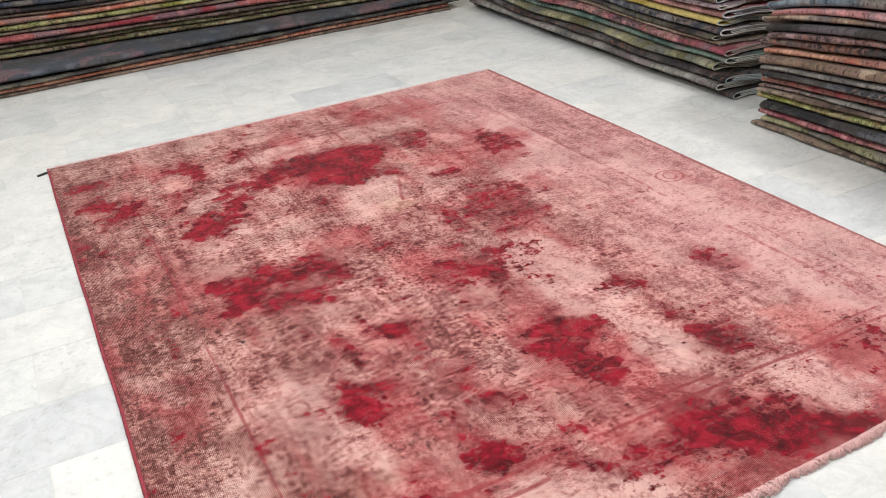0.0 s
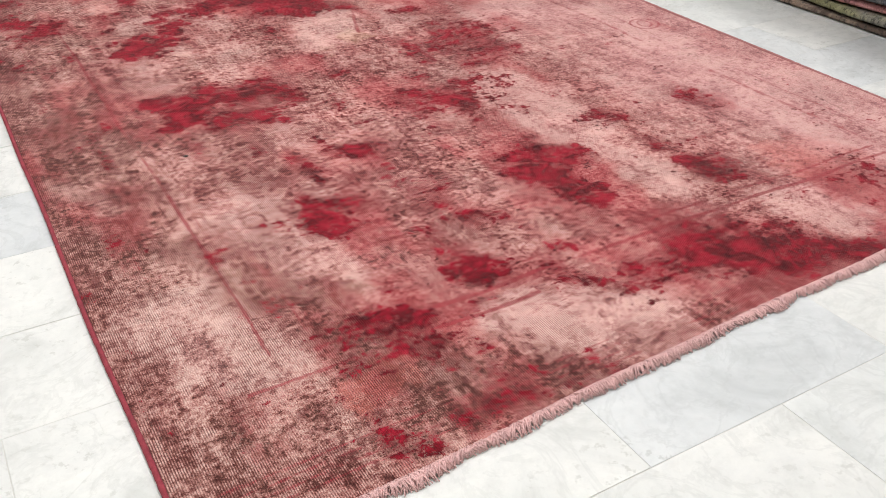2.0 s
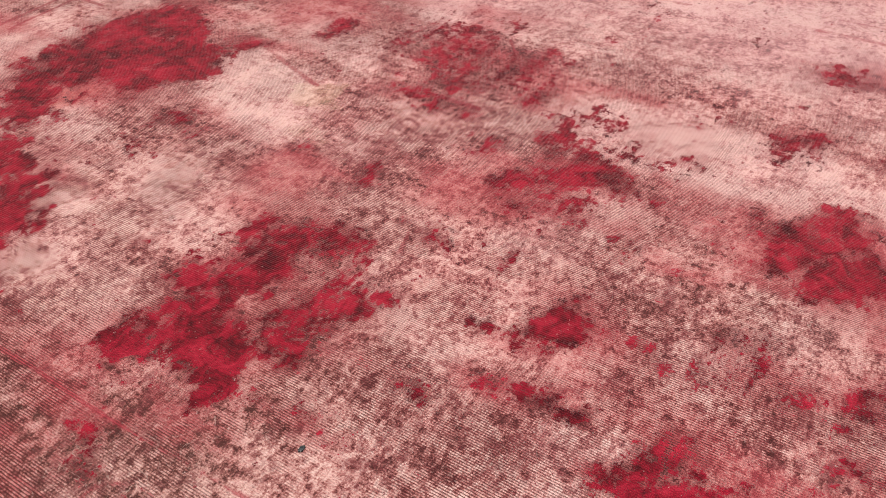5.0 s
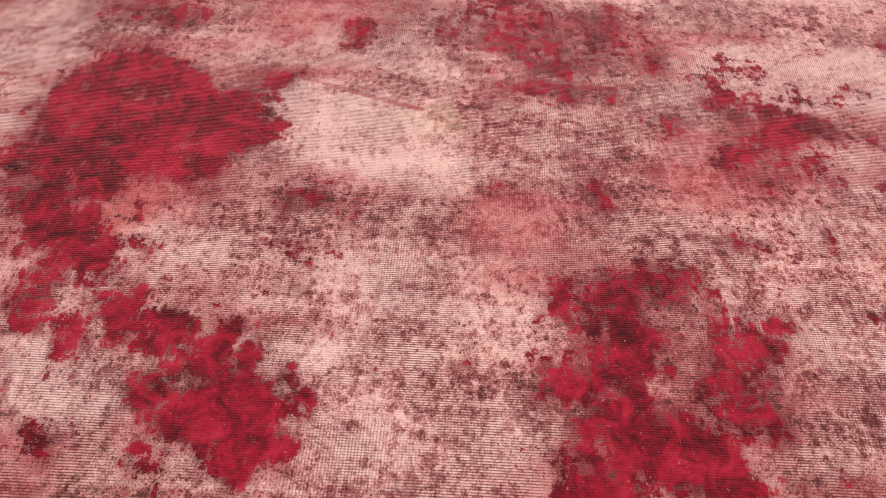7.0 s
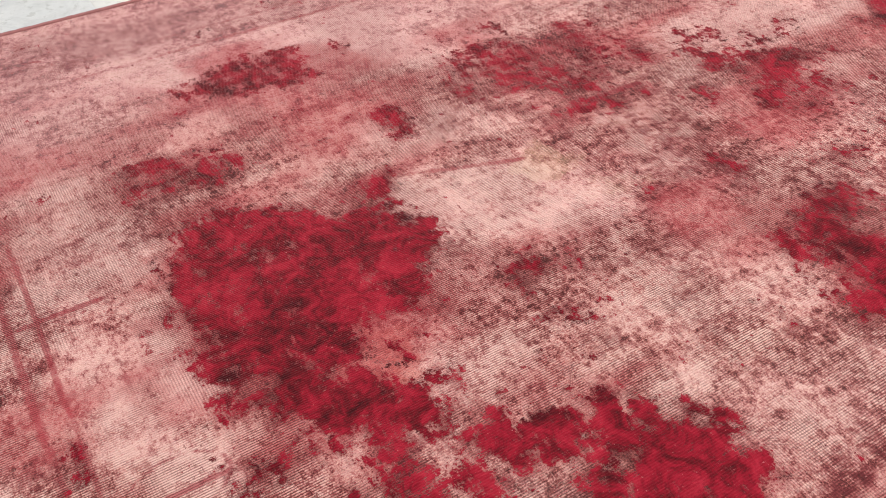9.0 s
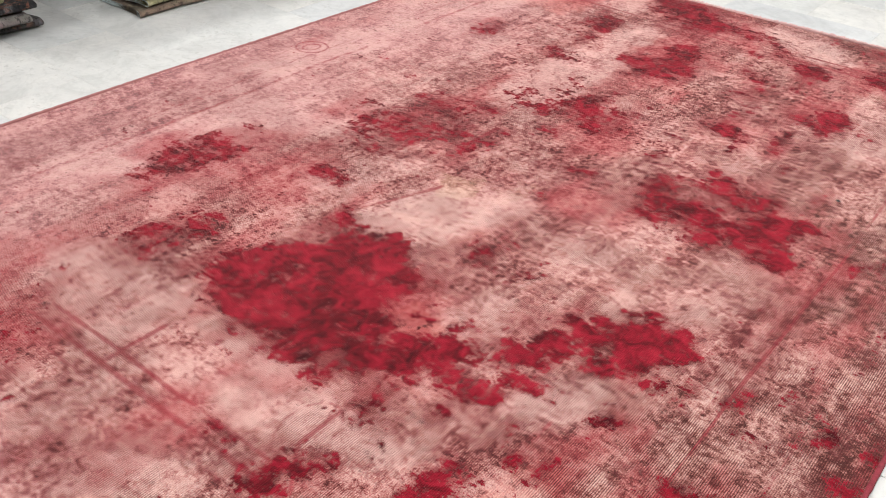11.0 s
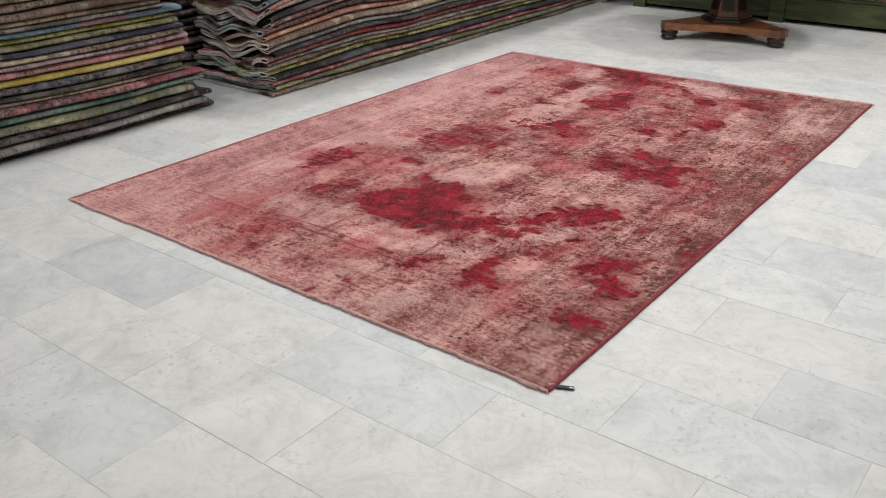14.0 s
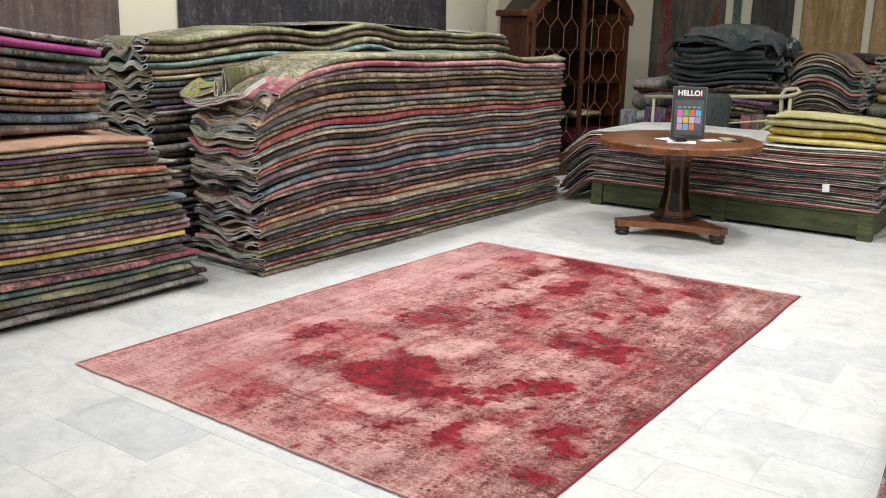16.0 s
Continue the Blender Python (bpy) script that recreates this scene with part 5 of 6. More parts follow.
red_word.materials.append(plain_material("red_print", (0.45, 0.03, 0.04), 0.6, 20, 0.1, 0.02))
under = new("lettering_shadow", red_word)
under.parent = board
under.matrix_basis = pose(-0.003, 0.0049, 0.331, 90, 0, 180)

# leaflets and gadgets beside the sign
def on_table(name, x, y, turn, size, mat, label, category, z=0.7605):
    ob = part(name, box(bmesh.new(), (-size[0] / 2, -size[1] / 2, 0), (size[0] / 2, size[1] / 2, size[2]), 0.0015), mat)
    ob.matrix_basis = pose(x, y, z, 0, 0, turn)
    return tagged(ob, label, category)


on_table("leaflet", 1.19, -0.88, 20, (0.21, 0.15, 0.004), PAPER, "white printed leaflet lying on the table", "leaflet")
on_table("leaflet", 1.30, -0.93, -25, (0.20, 0.14, 0.004), PAPER, "white leaflet tilted on the table", "leaflet", 0.7655)
on_table("card_reader", 1.23, -0.91, 40, (0.08, 0.16, 0.03), BLACK, "small black card reader on leaflets", "card reader", 0.770)
on_table("leaflet", 1.06, -1.13, 60, (0.15, 0.10, 0.006), PAPER, "white folded paper on the table", "leaflet")
on_table("calculator", 0.98, -1.28, 35, (0.09, 0.15, 0.012), plain_material("pale_green_plastic", (0.35, 0.45, 0.30), 0.5), "pale green calculator on the table", "calculator")
on_table("telephone", 0.90, -1.26, 10, (0.07, 0.14, 0.010), BLACK, "black mobile telephone on the table", "telephone")

# ---- the platform with flat rugs ----
PX0, PX1, PY0, PY1 = -0.03, 2.39, -3.0, -1.83
platform = empty("platform", pose(0, 0, 0))
tagged(platform, "low green stained plank platform under flat rugs", "platform")
for x in (PX0, 1.13, PX1 - 0.11):
    for y in (PY1 - 0.09, PY0):
        part("post", box(bmesh.new(), (x, y, 0), (x + 0.11, y + 0.09, 0.20), 0.004), GREENWOOD, platform)
for x0, x1 in ((PX0 + 0.112, 1.128), (1.242, PX1 - 0.112)):
    part("front_board", box(bmesh.new(), (x0, PY1 - 0.05, 0.03), (x1, PY1 - 0.025, 0.195), 0.003), GREENWOOD, platform)
for k in range(6):
    y = PY0 + k * 0.195
    part("plank", box(bmesh.new(), (PX0, y, 0.2005), (PX1, y + 0.188, 0.222), 0.003), GREENWOOD, platform)
for x in (PX0 + 0.02, PX1 - 0.045):
    part("side_board", box(bmesh.new(), (x, PY0 + 0.092, 0.03), (x + 0.025, PY1 - 0.092, 0.195), 0.003), GREENWOOD, platform)
CP = "olive rose grey sage navy grey tan dark grey rose tan grey dark mauve tan grey navy cream dark grey rose tan grey dark cream red grey tan dark red cream grey pale".split()
stack((2.66, -1.80), (-1, -0.01), 2.70, 1.15, CP, lambda f: 0.47, "flat rugs on the platform", "thin {} flatweave rug lying on the platform", seed=21, stations=40,
      base=lambda f: 0.225 - 0.20 * max(0, 1 - f / 0.10) ** 1.3, wave=0.0, ends=(0.05, 0.03), gather=1.6, jut=0.015, loose=0.3, cloth=WEAVE)
stack((0.86, -1.86), (-1, -0.02), 1.25, 0.55, ["mustard", "mustard", "yellow", "yellow"], lambda f: 0.23, "folded yellow rugs", "soft {} wool rug folded on the flat rugs", seed=23, stations=24,
      base=lambda f: 0.705, wave=0.03, ends=(0.02, 0.03), gather=1.0, jut=0.02, plies=True, loose=0.6)
tagpaper = part("price_label", box(bmesh.new(), (-0.026, 0, -0.062), (0.026, 0.002, 0.0)), PAPER)
tagpaper.matrix_basis = pose(0.33, -1.755, 0.43, 8, 6, 0)
tagged(tagpaper, "white paper price label hanging from a rug", "label")
v, f = tube([(0, 0.0, 0), (0.004, -0.01, 0.03), (0.0, -0.03, 0.05)], 0.0012, 4)
link_mesh("string", v, f, PAPER, tagpaper, True)

# ---- the glazed cabinet ----
CW, CD = 1.53, 0.46
cab = empty("display_cabinet", Matrix.Translation((3.60, -2.60, 0)) @ Matrix(((-0.312, 0.95, 0, 0), (-0.95, -0.312, 0, 0), (0, 0, 1, 0), (0, 0, 0, 1))))
tagged(cab, "tall mahogany display cabinet with latticed glass doors", "cabinet")
# in the cabinet: x along the front, y into its depth, z up
for x in (0.0, CW - 0.045):
    part("side_panel", box(bmesh.new(), (x, 0.02, 0.0), (x + 0.045, CD, 1.70), 0.004), WOOD_UP, cab)
part("plinth", box(bmesh.new(), (0.0, -0.01, 0.0), (CW, 0.018, 0.16), 0.004), WOOD, cab)
part("cornice", box(bmesh.new(), (-0.06, 0.019, 1.701), (0.06, CD + 0.02, 1.77), 0.02), WOOD, cab)
part("cornice", box(bmesh.new(), (CW - 0.06, 0.019, 1.701), (CW + 0.06, CD + 0.02, 1.77), 0.02), WOOD, cab)
for z in (0.30, 0.62, 0.98, 1.34):
    part("shelf", box(bmesh.new(), (0.046, 0.05, z), (CW - 0.046, CD - 0.021, z + 0.02)), DARKWOOD, cab)


def arch(x):
    """Height of the arched crown over the front."""
    f = abs(2 * x / CW - 1)
    return 1.72 + 0.42 * (1 - f ** 2.2)


bm = bmesh.new()
cols = [(CW * k / 40, arch(CW * k / 40)) for k in range(41)]
lower = [bm.verts.new((x, y, z - 0.09)) for y in (-0.03, 0.018) for x, z in cols]
upper = [bm.verts.new((x, y, z + 0.02)) for y in (-0.045, 0.018) for x, z in cols]
for k in range(40):
    bm.faces.new((lower[k], lower[k + 1], upper[k + 1], upper[k]))
    bm.faces.new((lower[41 + k], upper[41 + k], upper[42 + k], lower[42 + k]))
    bm.faces.new((upper[k], upper[k + 1], upper[42 + k], upper[41 + k]))
    bm.faces.new((lower[k], lower[41 + k], lower[42 + k], lower[k + 1]))
bm.faces.new((lower[0], upper[0], upper[41], lower[41])), bm.faces.new((lower[40], lower[81], upper[81], upper[40]))
part("arched_crown", bm, WOOD, cab, "arched and dentilled crown moulding")
# back board, its near-black colour includes the shade behind the glass
bm = bmesh.new()
ring = [[bm.verts.new((x, y, 0.05 if low else z - 0.032)) for x, z in cols[2:39]] for y, low in ((CD - 0.02, 1), (CD - 0.02, 0), (CD - 0.003, 0), (CD - 0.003, 1))]
for k in range(36):
    for q in range(4):
        bm.faces.new((ring[q][k], ring[q][k + 1], ring[(q + 1) % 4][k + 1], ring[(q + 1) % 4][k]))
part("back_panel", bm, DARKWOOD, cab, "arched back board with the inside shade in its colour")
bm = bmesh.new()
ring = [[bm.verts.new((x, y, z - (0.005 if lift else 0.03))) for x, z in cols] for y, lift in ((0.0185, 1), (0.0185, 0), (CD, 0), (CD, 1))]
for k in range(40):
    for q in range(4):
        bm.faces.new((ring[q][k], ring[q][k + 1], ring[(q + 1) % 4][k + 1], ring[(q + 1) % 4][k]))
for k in (0, 40):
    bm.faces.new([ring[q][k] for q in range(4)])
part("arched_top", bm, DARKWOOD, cab, "dark curved top board")
for k in range(34):
    x = 0.03 + k * (CW - 0.06) / 33
    part("dentil", box(bmesh.new(), (x - 0.010, -0.042, arch(x) - 0.115), (x + 0.010, -0.012, arch(x) - 0.092)), WOOD, cab)
for d, x0, x1 in ((0, 0.048, CW / 2 - 0.002), (1, CW / 2 + 0.002, CW - 0.048)):
    door = empty("door")
    door.parent = cab
    wide = x1 - x0
    part("stile", box(bmesh.new(), (x0, -0.012, 0.17), (x0 + 0.055, 0.017, arch(x0 + 0.03) - 0.10), 0.003), WOOD_UP, door)
    part("stile", box(bmesh.new(), (x1 - 0.055, -0.012, 0.17), (x1, 0.017, arch(x1 - 0.03) - 0.10), 0.003), WOOD_UP, door)
    part("rail", box(bmesh.new(), (x0 + 0.056, -0.012, 0.17), (x1 - 0.056, 0.017, 0.26), 0.003), WOOD, door)
    verts, faces = [], []
    cw, pitch = (wide - 0.11) / 3, 0.40
    lines = []
    for r in range(-1, 6):
        for c in range(-1, 4):
            cx, cz = x0 + 0.055 + (c + 0.5 + 0.5 * (r % 2)) * cw, 0.30 + r * pitch * 0.75
            top = (cx, cz + pitch / 2)
            ul, ur = (cx - cw / 2, cz + pitch / 4), (cx + cw / 2, cz + pitch / 4)
            ll = (cx - cw / 2, cz - pitch / 4)
            lines += [(top, ul), (top, ur), (ul, ll)]
    for (ax, az), (bx, bz) in lines:
        lo, hi = x0 + 0.05, x1 - 0.05
        steps = 10
        keep = []
        for q in range(steps + 1):
            x, z = ax + (bx - ax) * q / steps, az + (bz - az) * q / steps
            if lo - 1e-6 <= x <= hi + 1e-6 and 0.25 <= z <= arch(x) - 0.09:
                keep.append((x, 0.0, z))
        if len(keep) > 1:
            v, f = tube([keep[0], keep[-1]], 0.0055, 4)
            n = len(verts)
            verts += v
            faces += [tuple(q + n for q in g) for g in f]
    # bars take the lighter wood, their lit edges being in its colour
    link_mesh("muntin_lattice", verts, faces, LIT_BARWOOD, door, False, "hexagonal glazing bars coloured orange as if lit")
    bm = bmesh.new()
    vs0 = [bm.verts.new((x0 + 0.05 + (wide - 0.10) * k / 12, 0.006, 0.25)) for k in range(13)]
    vs1 = [bm.verts.new((v.co.x, 0.006, arch(v.co.x) - 0.095)) for v in vs0]
    for k in range(12):
        bm.faces.new((vs0[k], vs0[k + 1], vs1[k + 1], vs1[k]))
    pane = part("glass", bm, DIMMING_GLASS, door)
    pane.visible_shadow = False
    part("handle", turned([(0.004, 0), (0.010, 0.006), (0.011, 0.02), (0.004, 0.026)], 12), CREAM_METAL, door, "small brass knob")
    door.children[-1].matrix_basis = pose(x1 - 0.028 if d == 0 else x0 + 0.028, -0.014, 0.95, 90)


def at_cab(x, y, z, turn=0):
    return cab.matrix_world @ pose(x, y, z, 0, 0, turn)


bpy.context.view_layer.update()
CLOTH = plain_material("magenta_cloth", (0.16, 0.010, 0.06), 0.9, 12, 0.25, 0.4, dark=0.4)
cloth = part("folded_cloth", box(bmesh.new(), (-0.32, -0.12, 0), (0.32, 0.12, 0.17), 0.03), CLOTH)
cloth.matrix_basis = at_cab(1.12, 0.24, 0.3205)
tagged(cloth, "dark magenta cloth folded on a cabinet shelf", "cloth")
cup = part("drinking_glass", turned([(0.03, 0), (0.034, 0.10), (0.030, 0.10), (0.026, 0.006)], 20), GLASS)
cup.matrix_basis = at_cab(0.82, 0.16, 0.6405)
tagged(cup, "small clear drinking glass on the shelf", "glass")
lace = part("lace_cloth", box(bmesh.new(), (-0.22, -0.12, 0), (0.22, 0.12, 0.03), 0.012), PILE["cream"])
lace.matrix_basis = at_cab(1.08, 0.22, 0.6405, 8)
tagged(lace, "cream lace cloth lying on a cabinet shelf", "cloth")

# ---- rugs hung on the walls ----
def hung_material(name, field, border, accent):
    m, nt, b = material(name, 0.95)
    v = coords(nt)
    n1, n2, n3 = noise_tex(nt, v, 2.6, 5, 0.65), noise_tex(nt, v, 15, 5, 0.65, 1.2), noise_tex(nt, v, 120, 3)
    streak = noise_tex(nt, coords(nt, (9, 9, 0.9)), 2.2, 4)
    col = mix(nt, remap(nt, n1, 0.35, 0.65), field, border)
    col = mix(nt, calc(nt, "MULTIPLY", remap(nt, n2, 0.52, 0.66), 0.55), col, accent)
    col = mix(nt, calc(nt, "MULTIPLY", remap(nt, streak, 0.42, 0.62), 0.45), col, tuple(x * 0.35 for x in field))
    col = mix(nt, calc(nt, "MULTIPLY", remap(nt, n3, 0.4, 0.7), 0.35), col, tuple(x * 0.3 for x in field))
    nt.links.new(col, b.inputs["Base Color"])
    bump(nt, b, n3, 0.5, 0.003)
    return m


def hung_rug(m, wide, z0, z1, mat, label, borders=None):
    """A rug hung flat in the plane x, z of the pose m, its face towards -y."""
    verts, faces, nx, nz = [], [], 24, 24
    thing = empty("wall_rug", m)
    for j in range(nz + 1):
        for i in range(nx + 1):
            x, z = wide * i / nx, z0 + (z1 - z0) * j / nz
            y = -0.02 - 0.012 * math.sin(x * 5 + 1) * (1 - j / nz) - 0.006 * noise.noise(Vector((x * 3, z * 2, wide)))
            verts.append((x, y, z))
    n = len(verts)
    verts += [(x, y + 0.009, z) for x, y, z in verts]
    w = nx + 1
    for j in range(nz):
        for i in range(nx):
            k = j * w + i
            faces += [(k, k + 1, k + w + 1, k + w), (n + k, n + k + w, n + k + w + 1, n + k + 1)]
    for i in range(nx):
        faces += [(i, n + i, n + i + 1, i + 1), (nz * w + i, nz * w + i + 1, n + nz * w + i + 1, n + nz * w + i)]
    for j in range(nz):
        faces += [(j * w, (j + 1) * w, n + (j + 1) * w, n + j * w), (j * w + nx, n + j * w + nx, n + (j + 1) * w + nx, (j + 1) * w + nx)]
    link_mesh("field", verts, faces, mat, thing, True)
    for x0, x1, bmat in borders or ():
        strip = [(x, z) for z in (z0 + 0.03, z1 - 0.03) for x in (x0, x1)]
        bv, bf = [], []
        for j in range(nz + 1):
            for x in (x0, x1):
                z = z0 + 0.02 + (z1 - z0 - 0.04) * j / nz
                jj = (z - z0) / (z1 - z0)
                bv.append((x, -0.0245 - 0.012 * math.sin(x * 5 + 1) * (1 - jj) - 0.006 * noise.noise(Vector((x * 3, z * 2, wide))), z))
        bf = [(2 * j, 2 * j + 1, 2 * j + 3, 2 * j + 2) for j in range(nz)]
        link_mesh("border", bv, bf, bmat, thing, True, "worn red patterned border")
    return tagged(thing, label, "wall rug")


H1 = hung_material("hung_brown_grey", (0.13, 0.085, 0.078), (0.16, 0.13, 0.115), (0.24, 0.20, 0.18))
H2 = hung_material("hung_charcoal", (0.030, 0.029, 0.034), (0.065, 0.062, 0.065), (0.18, 0.165, 0.155))
H3 = hung_material("hung_persian", (0.10, 0.10, 0.085), (0.14, 0.125, 0.10), (0.20, 0.06, 0.05))
H3B = hung_material("hung_red_border", (0.22, 0.035, 0.04), (0.17, 0.13, 0.11), (0.30, 0.24, 0.20))
H4 = hung_material("hung_grey", (0.065, 0.062, 0.060), (0.09, 0.085, 0.08), (0.13, 0.12, 0.11))
H5 = hung_material("hung_gold", (0.38, 0.25, 0.11), (0.48, 0.35, 0.19), (0.24, 0.09, 0.05))
east = lambda y: pose(X1, y, 0, 0, 0, -90)
south = lambda x: pose(x, Y0, 0, 0, 0, 180)
hung_rug(east(3.3), 1.75, 1.20, 2.9, H1, "brown grey worn rug hung flat on the wall")
hung_rug(east(1.02), 3.55, 1.25, 2.9, H2, "charcoal worn rug hung flat on the wall")
hung_rug(south(3.62), 0.96, 0.75, 2.8, H3, "grey patterned rug with red borders hung on the wall", ((0.12, 0.26, H3B), (0.80, 0.90, H3B)))
hung_rug(south(2.33), 0.50, 1.0, 2.8, H4, "plain grey rug hung on the wall")
hung_rug(south(1.73), 0.69, 1.0, 2.8, H5, "golden tan worn rug hung on the wall")
hung_rug(south(0.95), 0.9, 1.0, 2.8, H5, "tan brown worn rug hung on the wall")
hung_rug(south(2.56), 0.10, 1.4, 2.8, PILE["teal"], "narrow dark teal rug hung on the wall")

# ---- piles behind the platform ----
CD1 = "dark navy dark brown dark purple dark brown dark navy dark brown dark purple brown dark olive brown purple dark brown brown tealgrey blueblack blueblack tealgrey blueblack blueblack tealgrey blueblack".split()
stack((2.54, -3.95), (-1, -0.05), 1.05, 0.8, CD1, lambda f: 1.48, "dark pile at the back", "{} wool rug folded in the back pile", seed=31, stations=24, wave=0.05, ends=(0.10, 0.12), jut=0.06, gather=1.0, loose=0.7, plies=True, crumple=2.5)
# a limp dark rug thrown over that pile
def thrown_rug(x0, x1, y0, y1, top, colour, seed, label):
    nu, nv, verts = 44, 34, []
    for side in (0.0, -0.014):
        for i in range(nu + 1):
            for j in range(nv + 1):
                g, h = i / nu, j / nv
                x, y = x0 + (x1 - x0) * g, y0 + (y1 - y0) * h
                folds = 0.055 * (1 - abs(2 * noise.noise(Vector((x * 2.6 + y, y * 5.5, seed))))) + 0.03 * noise.noise(Vector((x * 6, y * 9, seed)))
                drop = 0.16 * max(0, (h - 0.86) / 0.14) ** 0.8 * (0.35 + 0.65 * math.sin(math.pi * min(1, g * 1.3)) ** 2) + 0.10 * max(0, (abs(2 * g - 1) - 0.86) / 0.14)
                verts.append((x + 0.05 * noise.noise(Vector((h * 4, seed, g > 0.5))) * (g in (0.0, 1.0)), y + 0.06 * noise.noise(Vector((g * 5, seed, 7))) * (j == nv), top + folds + 0.07 * math.sin(math.pi * g) - drop + side))
    w, n = nv + 1, (nu + 1) * (nv + 1)
    faces = [(i * w + j, (i + 1) * w + j, (i + 1) * w + j + 1, i * w + j + 1) for i in range(nu) for j in range(nv)]
    faces += [tuple(n + q for q in f[::-1]) for f in faces]
    for j in range(nv):
        faces += [(j, j + 1, n + j + 1, n + j), (nu * w + j, n + nu * w + j, n + nu * w + j + 1, nu * w + j + 1)]
    for i in range(nu):
        faces += [(i * w, n + i * w, n + (i + 1) * w, (i + 1) * w), (i * w + nv, (i + 1) * w + nv, n + (i + 1) * w + nv, n + i * w + nv)]
    return tagged(link_mesh("thrown_rug", verts, faces, PILE[colour], None, True), label, "rug")


thrown_rug(1.40, 2.62, -4.75, -3.87, 1.475, "blueblack", 3, "limp blue black rug thrown over the back pile")
thrown_rug(1.55, 2.50, -4.70, -3.93, 1.545, "tealgrey", 9, "crumpled dark teal rug thrown over the back pile")
CD2 = "grey dark sage teal olive dark tan grey navy brown rose sage dark teal grey brown tan rose dark blue sage brown red grey olive dark tan brown grey dark".split()
stack((1.26, -3.9), (-1, 0.0), 0.66, 0.8, CD2 + CD2[4:17] + ["olive", "brown"], lambda f: 1.25 + 0.16 * math.sin(math.pi * min(1, f * 1.2)) ** 0.7, "striped pile at the back", "{} thin rug folded in the striped pile", seed=32, stations=16, wave=0.03,
      ends=(0.03, 0.03), gather=1.0, plies=True, cloth=WEAVE)
CD3 = "brown dark grey brown dark red dark tan grey brown dark red dark".split()
stack((1.95, -4.85), (-1, 0.0), 1.3, 0.7, CD3, lambda f: 1.36, "red brown pile at the back", "{} rug folded in the far pile", seed=33, stations=12, wave=0.02, gather=1.0)
stack((0.55, -4.3), (-1, 0.0), 1.4, 0.8, "brown olive grey tan dark olive sage mustard tan".split(), lambda f: 1.12, "low pile at the back", "{} rug folded in the low pile", seed=34, stations=12, wave=0.03, gather=1.0)
stack((0.95, -3.15), (-1, 0.0), 1.4, 0.7, "dark grey navy sage tealgrey".split(), lambda f: 0.70, "teal pile behind the platform", "{} rug lying folded behind the platform", seed=35, stations=12, wave=0.01, gather=1.0)
stack((3.02, -4.10), (-1, 0.0), 0.34, 0.5, "grey pale grey pale grey grey".split(), lambda f: 1.08, "pale sacks by the cabinet", "{} sacking folded beside the cabinet", seed=36, stations=8, wave=0.02, gather=1.0)

# the cream rail
rail = empty("hand_rail")
tagged(rail, "cream painted tubular metal hand rail", "rail")
v, f = tube([(2.52, -3.2, 0.915), (1.12, -3.2, 0.995), (1.02, -3.2, 1.02), (0.985, -3.215, 1.05), (1.02, -3.225, 1.075), (1.12, -3.23, 1.06), (1.155, -3.23, 1.00), (1.14, -3.23, 0.84), (1.22, -3.22, 0.72), (1.34, -3.2, 0.62), (1.36, -3.2, 0.30), (1.36, -3.2, 0.0)], 0.020, 10)
link_mesh("top_rail", v, f, CREAM_METAL, rail, True)
v, f = tube([(2.40, -3.2, 0.60), (1.10, -3.2, 0.78)], 0.010, 8)
link_mesh("lower_rail", v, f, CREAM_METAL, rail, True)
for x in (2.42, 1.06):
    v, f = tube([(x, -3.2, 0.0), (x, -3.2, 0.98 if x < 2 else 0.905)], 0.016, 10)
    link_mesh("post", v, f, CREAM_METAL, rail, True)
drape = part("draped_rug", box(bmesh.new(), (1.62, -3.245, 0.45), (1.98, -3.155, 0.985), 0.03), PILE["tealgrey"])
tagged(drape, "dark teal rug draped over the hand rail", "rug")


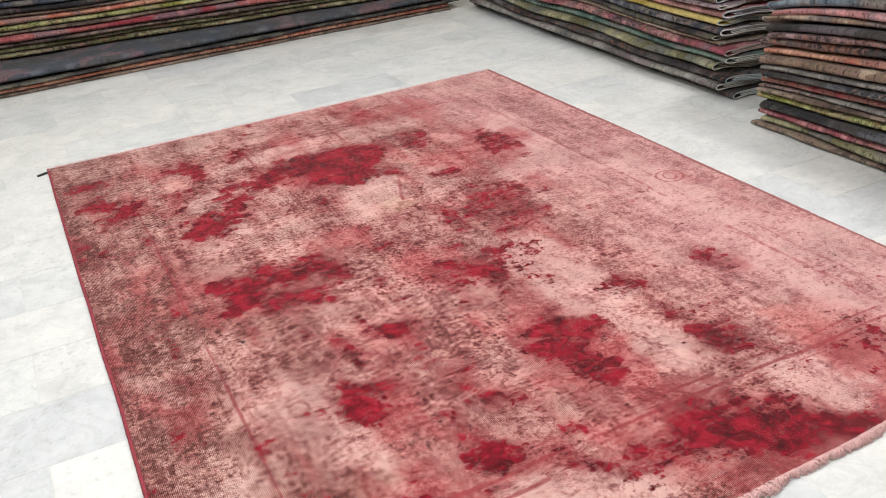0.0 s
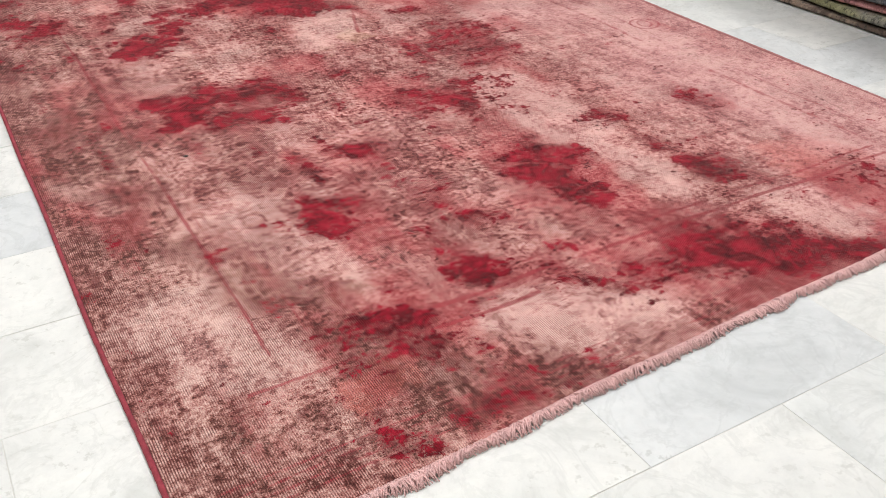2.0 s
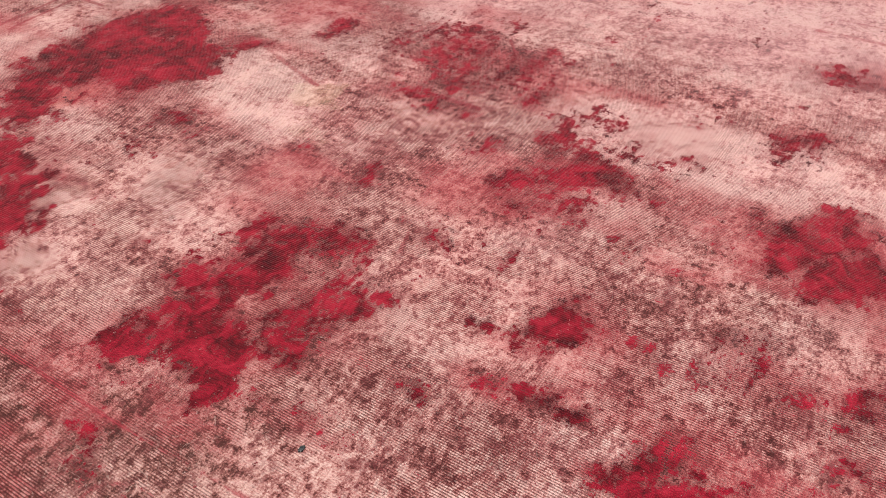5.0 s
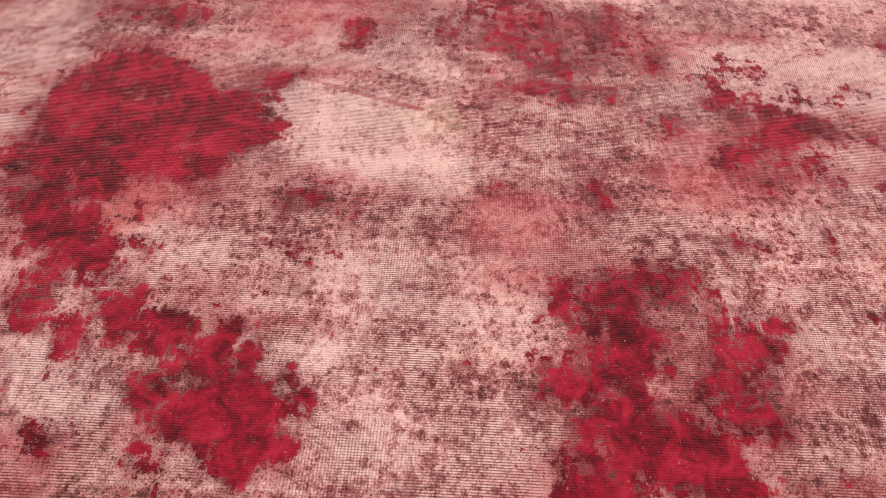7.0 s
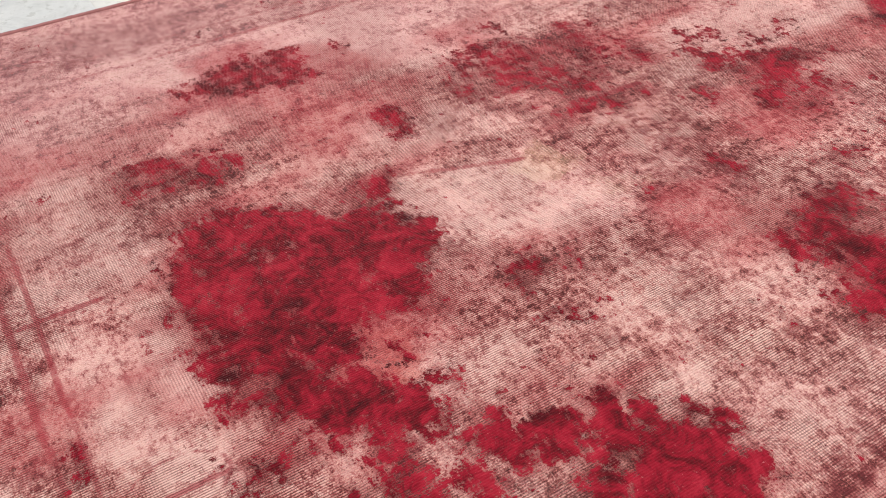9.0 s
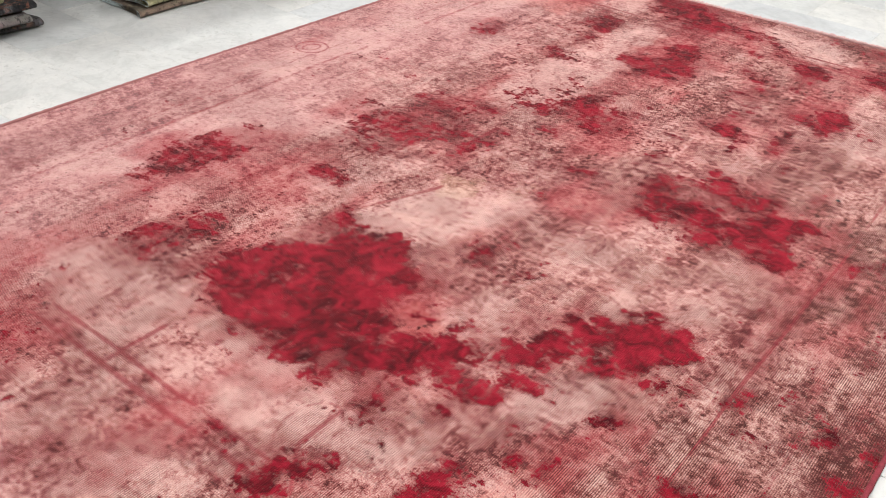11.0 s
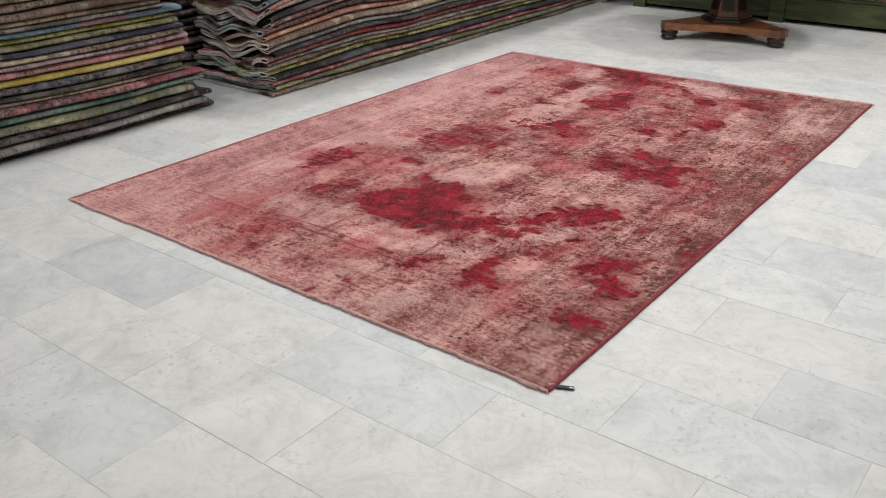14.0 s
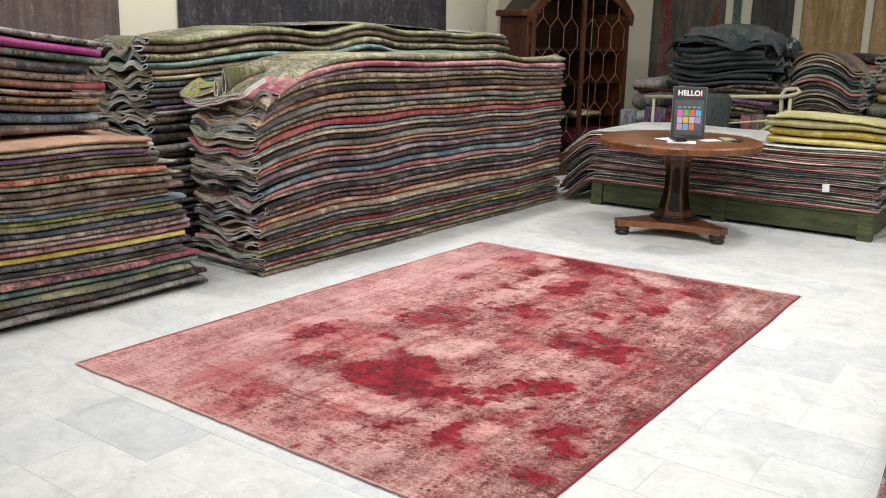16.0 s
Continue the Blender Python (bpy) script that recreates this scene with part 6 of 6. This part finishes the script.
def roll(x, y, z, r, long, mat, label, turn=0):
    bm = bmesh.new()
    bmesh.ops.create_cone(bm, cap_ends=True, segments=28, radius1=r, radius2=r * 0.97, depth=long, matrix=pose(0, 0, long / 2))
    bmesh.ops.bevel(bm, geom=[e for e in bm.edges if len(e.link_faces) == 2 and e.calc_face_angle(0) > 1], offset=0.012, segments=2, affect="EDGES")
    ob = part("rolled_rug", bm, mat, smooth=False)
    ob.matrix_basis = pose(x, y, z, 0, 0, turn)
    return tagged(ob, label, "rug")


roll(2.46, -3.32, 0.0, 0.10, 0.80, PILE["purple"], "purple rug rolled up on end")
roll(2.74, -3.30, 0.0, 0.09, 0.76, PILE["blue"], "pale blue rug rolled up on end")
roll(2.30, -3.42, 0.0, 0.06, 0.78, PILE["red"], "red rug rolled up on end")
roll(1.50, -3.36, 0.0, 0.06, 0.78, PILE["rose"], "rose patterned rug rolled up on end")
roll(1.38, -3.36, 0.0, 0.07, 0.80, PILE["brown"], "brown patterned rug rolled up on end")

# ---- floor tiles ----
TW, TH, GAP = 0.60, 0.30, 0.0009


def tile_mesh(name, mat):
    bm = box(bmesh.new(), (GAP, GAP, -0.003), (TW - GAP, TH - GAP, 0.0))
    top = [e for e in bm.edges if all(v.co.z > -0.001 for v in e.verts)]
    bmesh.ops.bevel(bm, geom=top, offset=0.0007, segments=1, affect="EDGES")
    me = bpy.data.meshes.new(name)
    bm.to_mesh(me)
    bm.free()
    me.materials.append(mat)
    return me


tile = tile_mesh("tile", MARBLE)
rnd = random.Random(4)
verts, faces = [], []
tv, tf = [v.co.copy() for v in tile.vertices], [tuple(p.vertices) for p in tile.polygons]
row = -32
while 3.233 + row * TH < Y1:
    y = 3.233 + row * TH
    x = 0.09 + (0.0 if row % 2 else 0.30) - TW * 8
    while x < X1:
        if y + TH > Y0 and x + TW > X0:
            dz, tilt = rnd.uniform(-0.0006, 0.0004), (rnd.uniform(-0.05, 0.05), rnd.uniform(-0.05, 0.05))
            m = pose(x, y, dz, tilt[0], tilt[1], 0)
            if -1.7 < x < 2.95 and -2.2 < y < 5.2:
                ob = new("tile", tile)
                ob.parent, ob.matrix_basis = floor, m
            elif X0 <= x and x + TW <= X1 and Y0 <= y and y + TH <= Y1:
                n = len(verts)
                verts += [m @ v for v in tv]
                faces += [tuple(q + n for q in g) for g in tf]
        x += TW
    row += 1
rest = link_mesh("outer_tiles", verts, faces, MARBLE_REST, floor)
tagged(rest, kind="stuff")
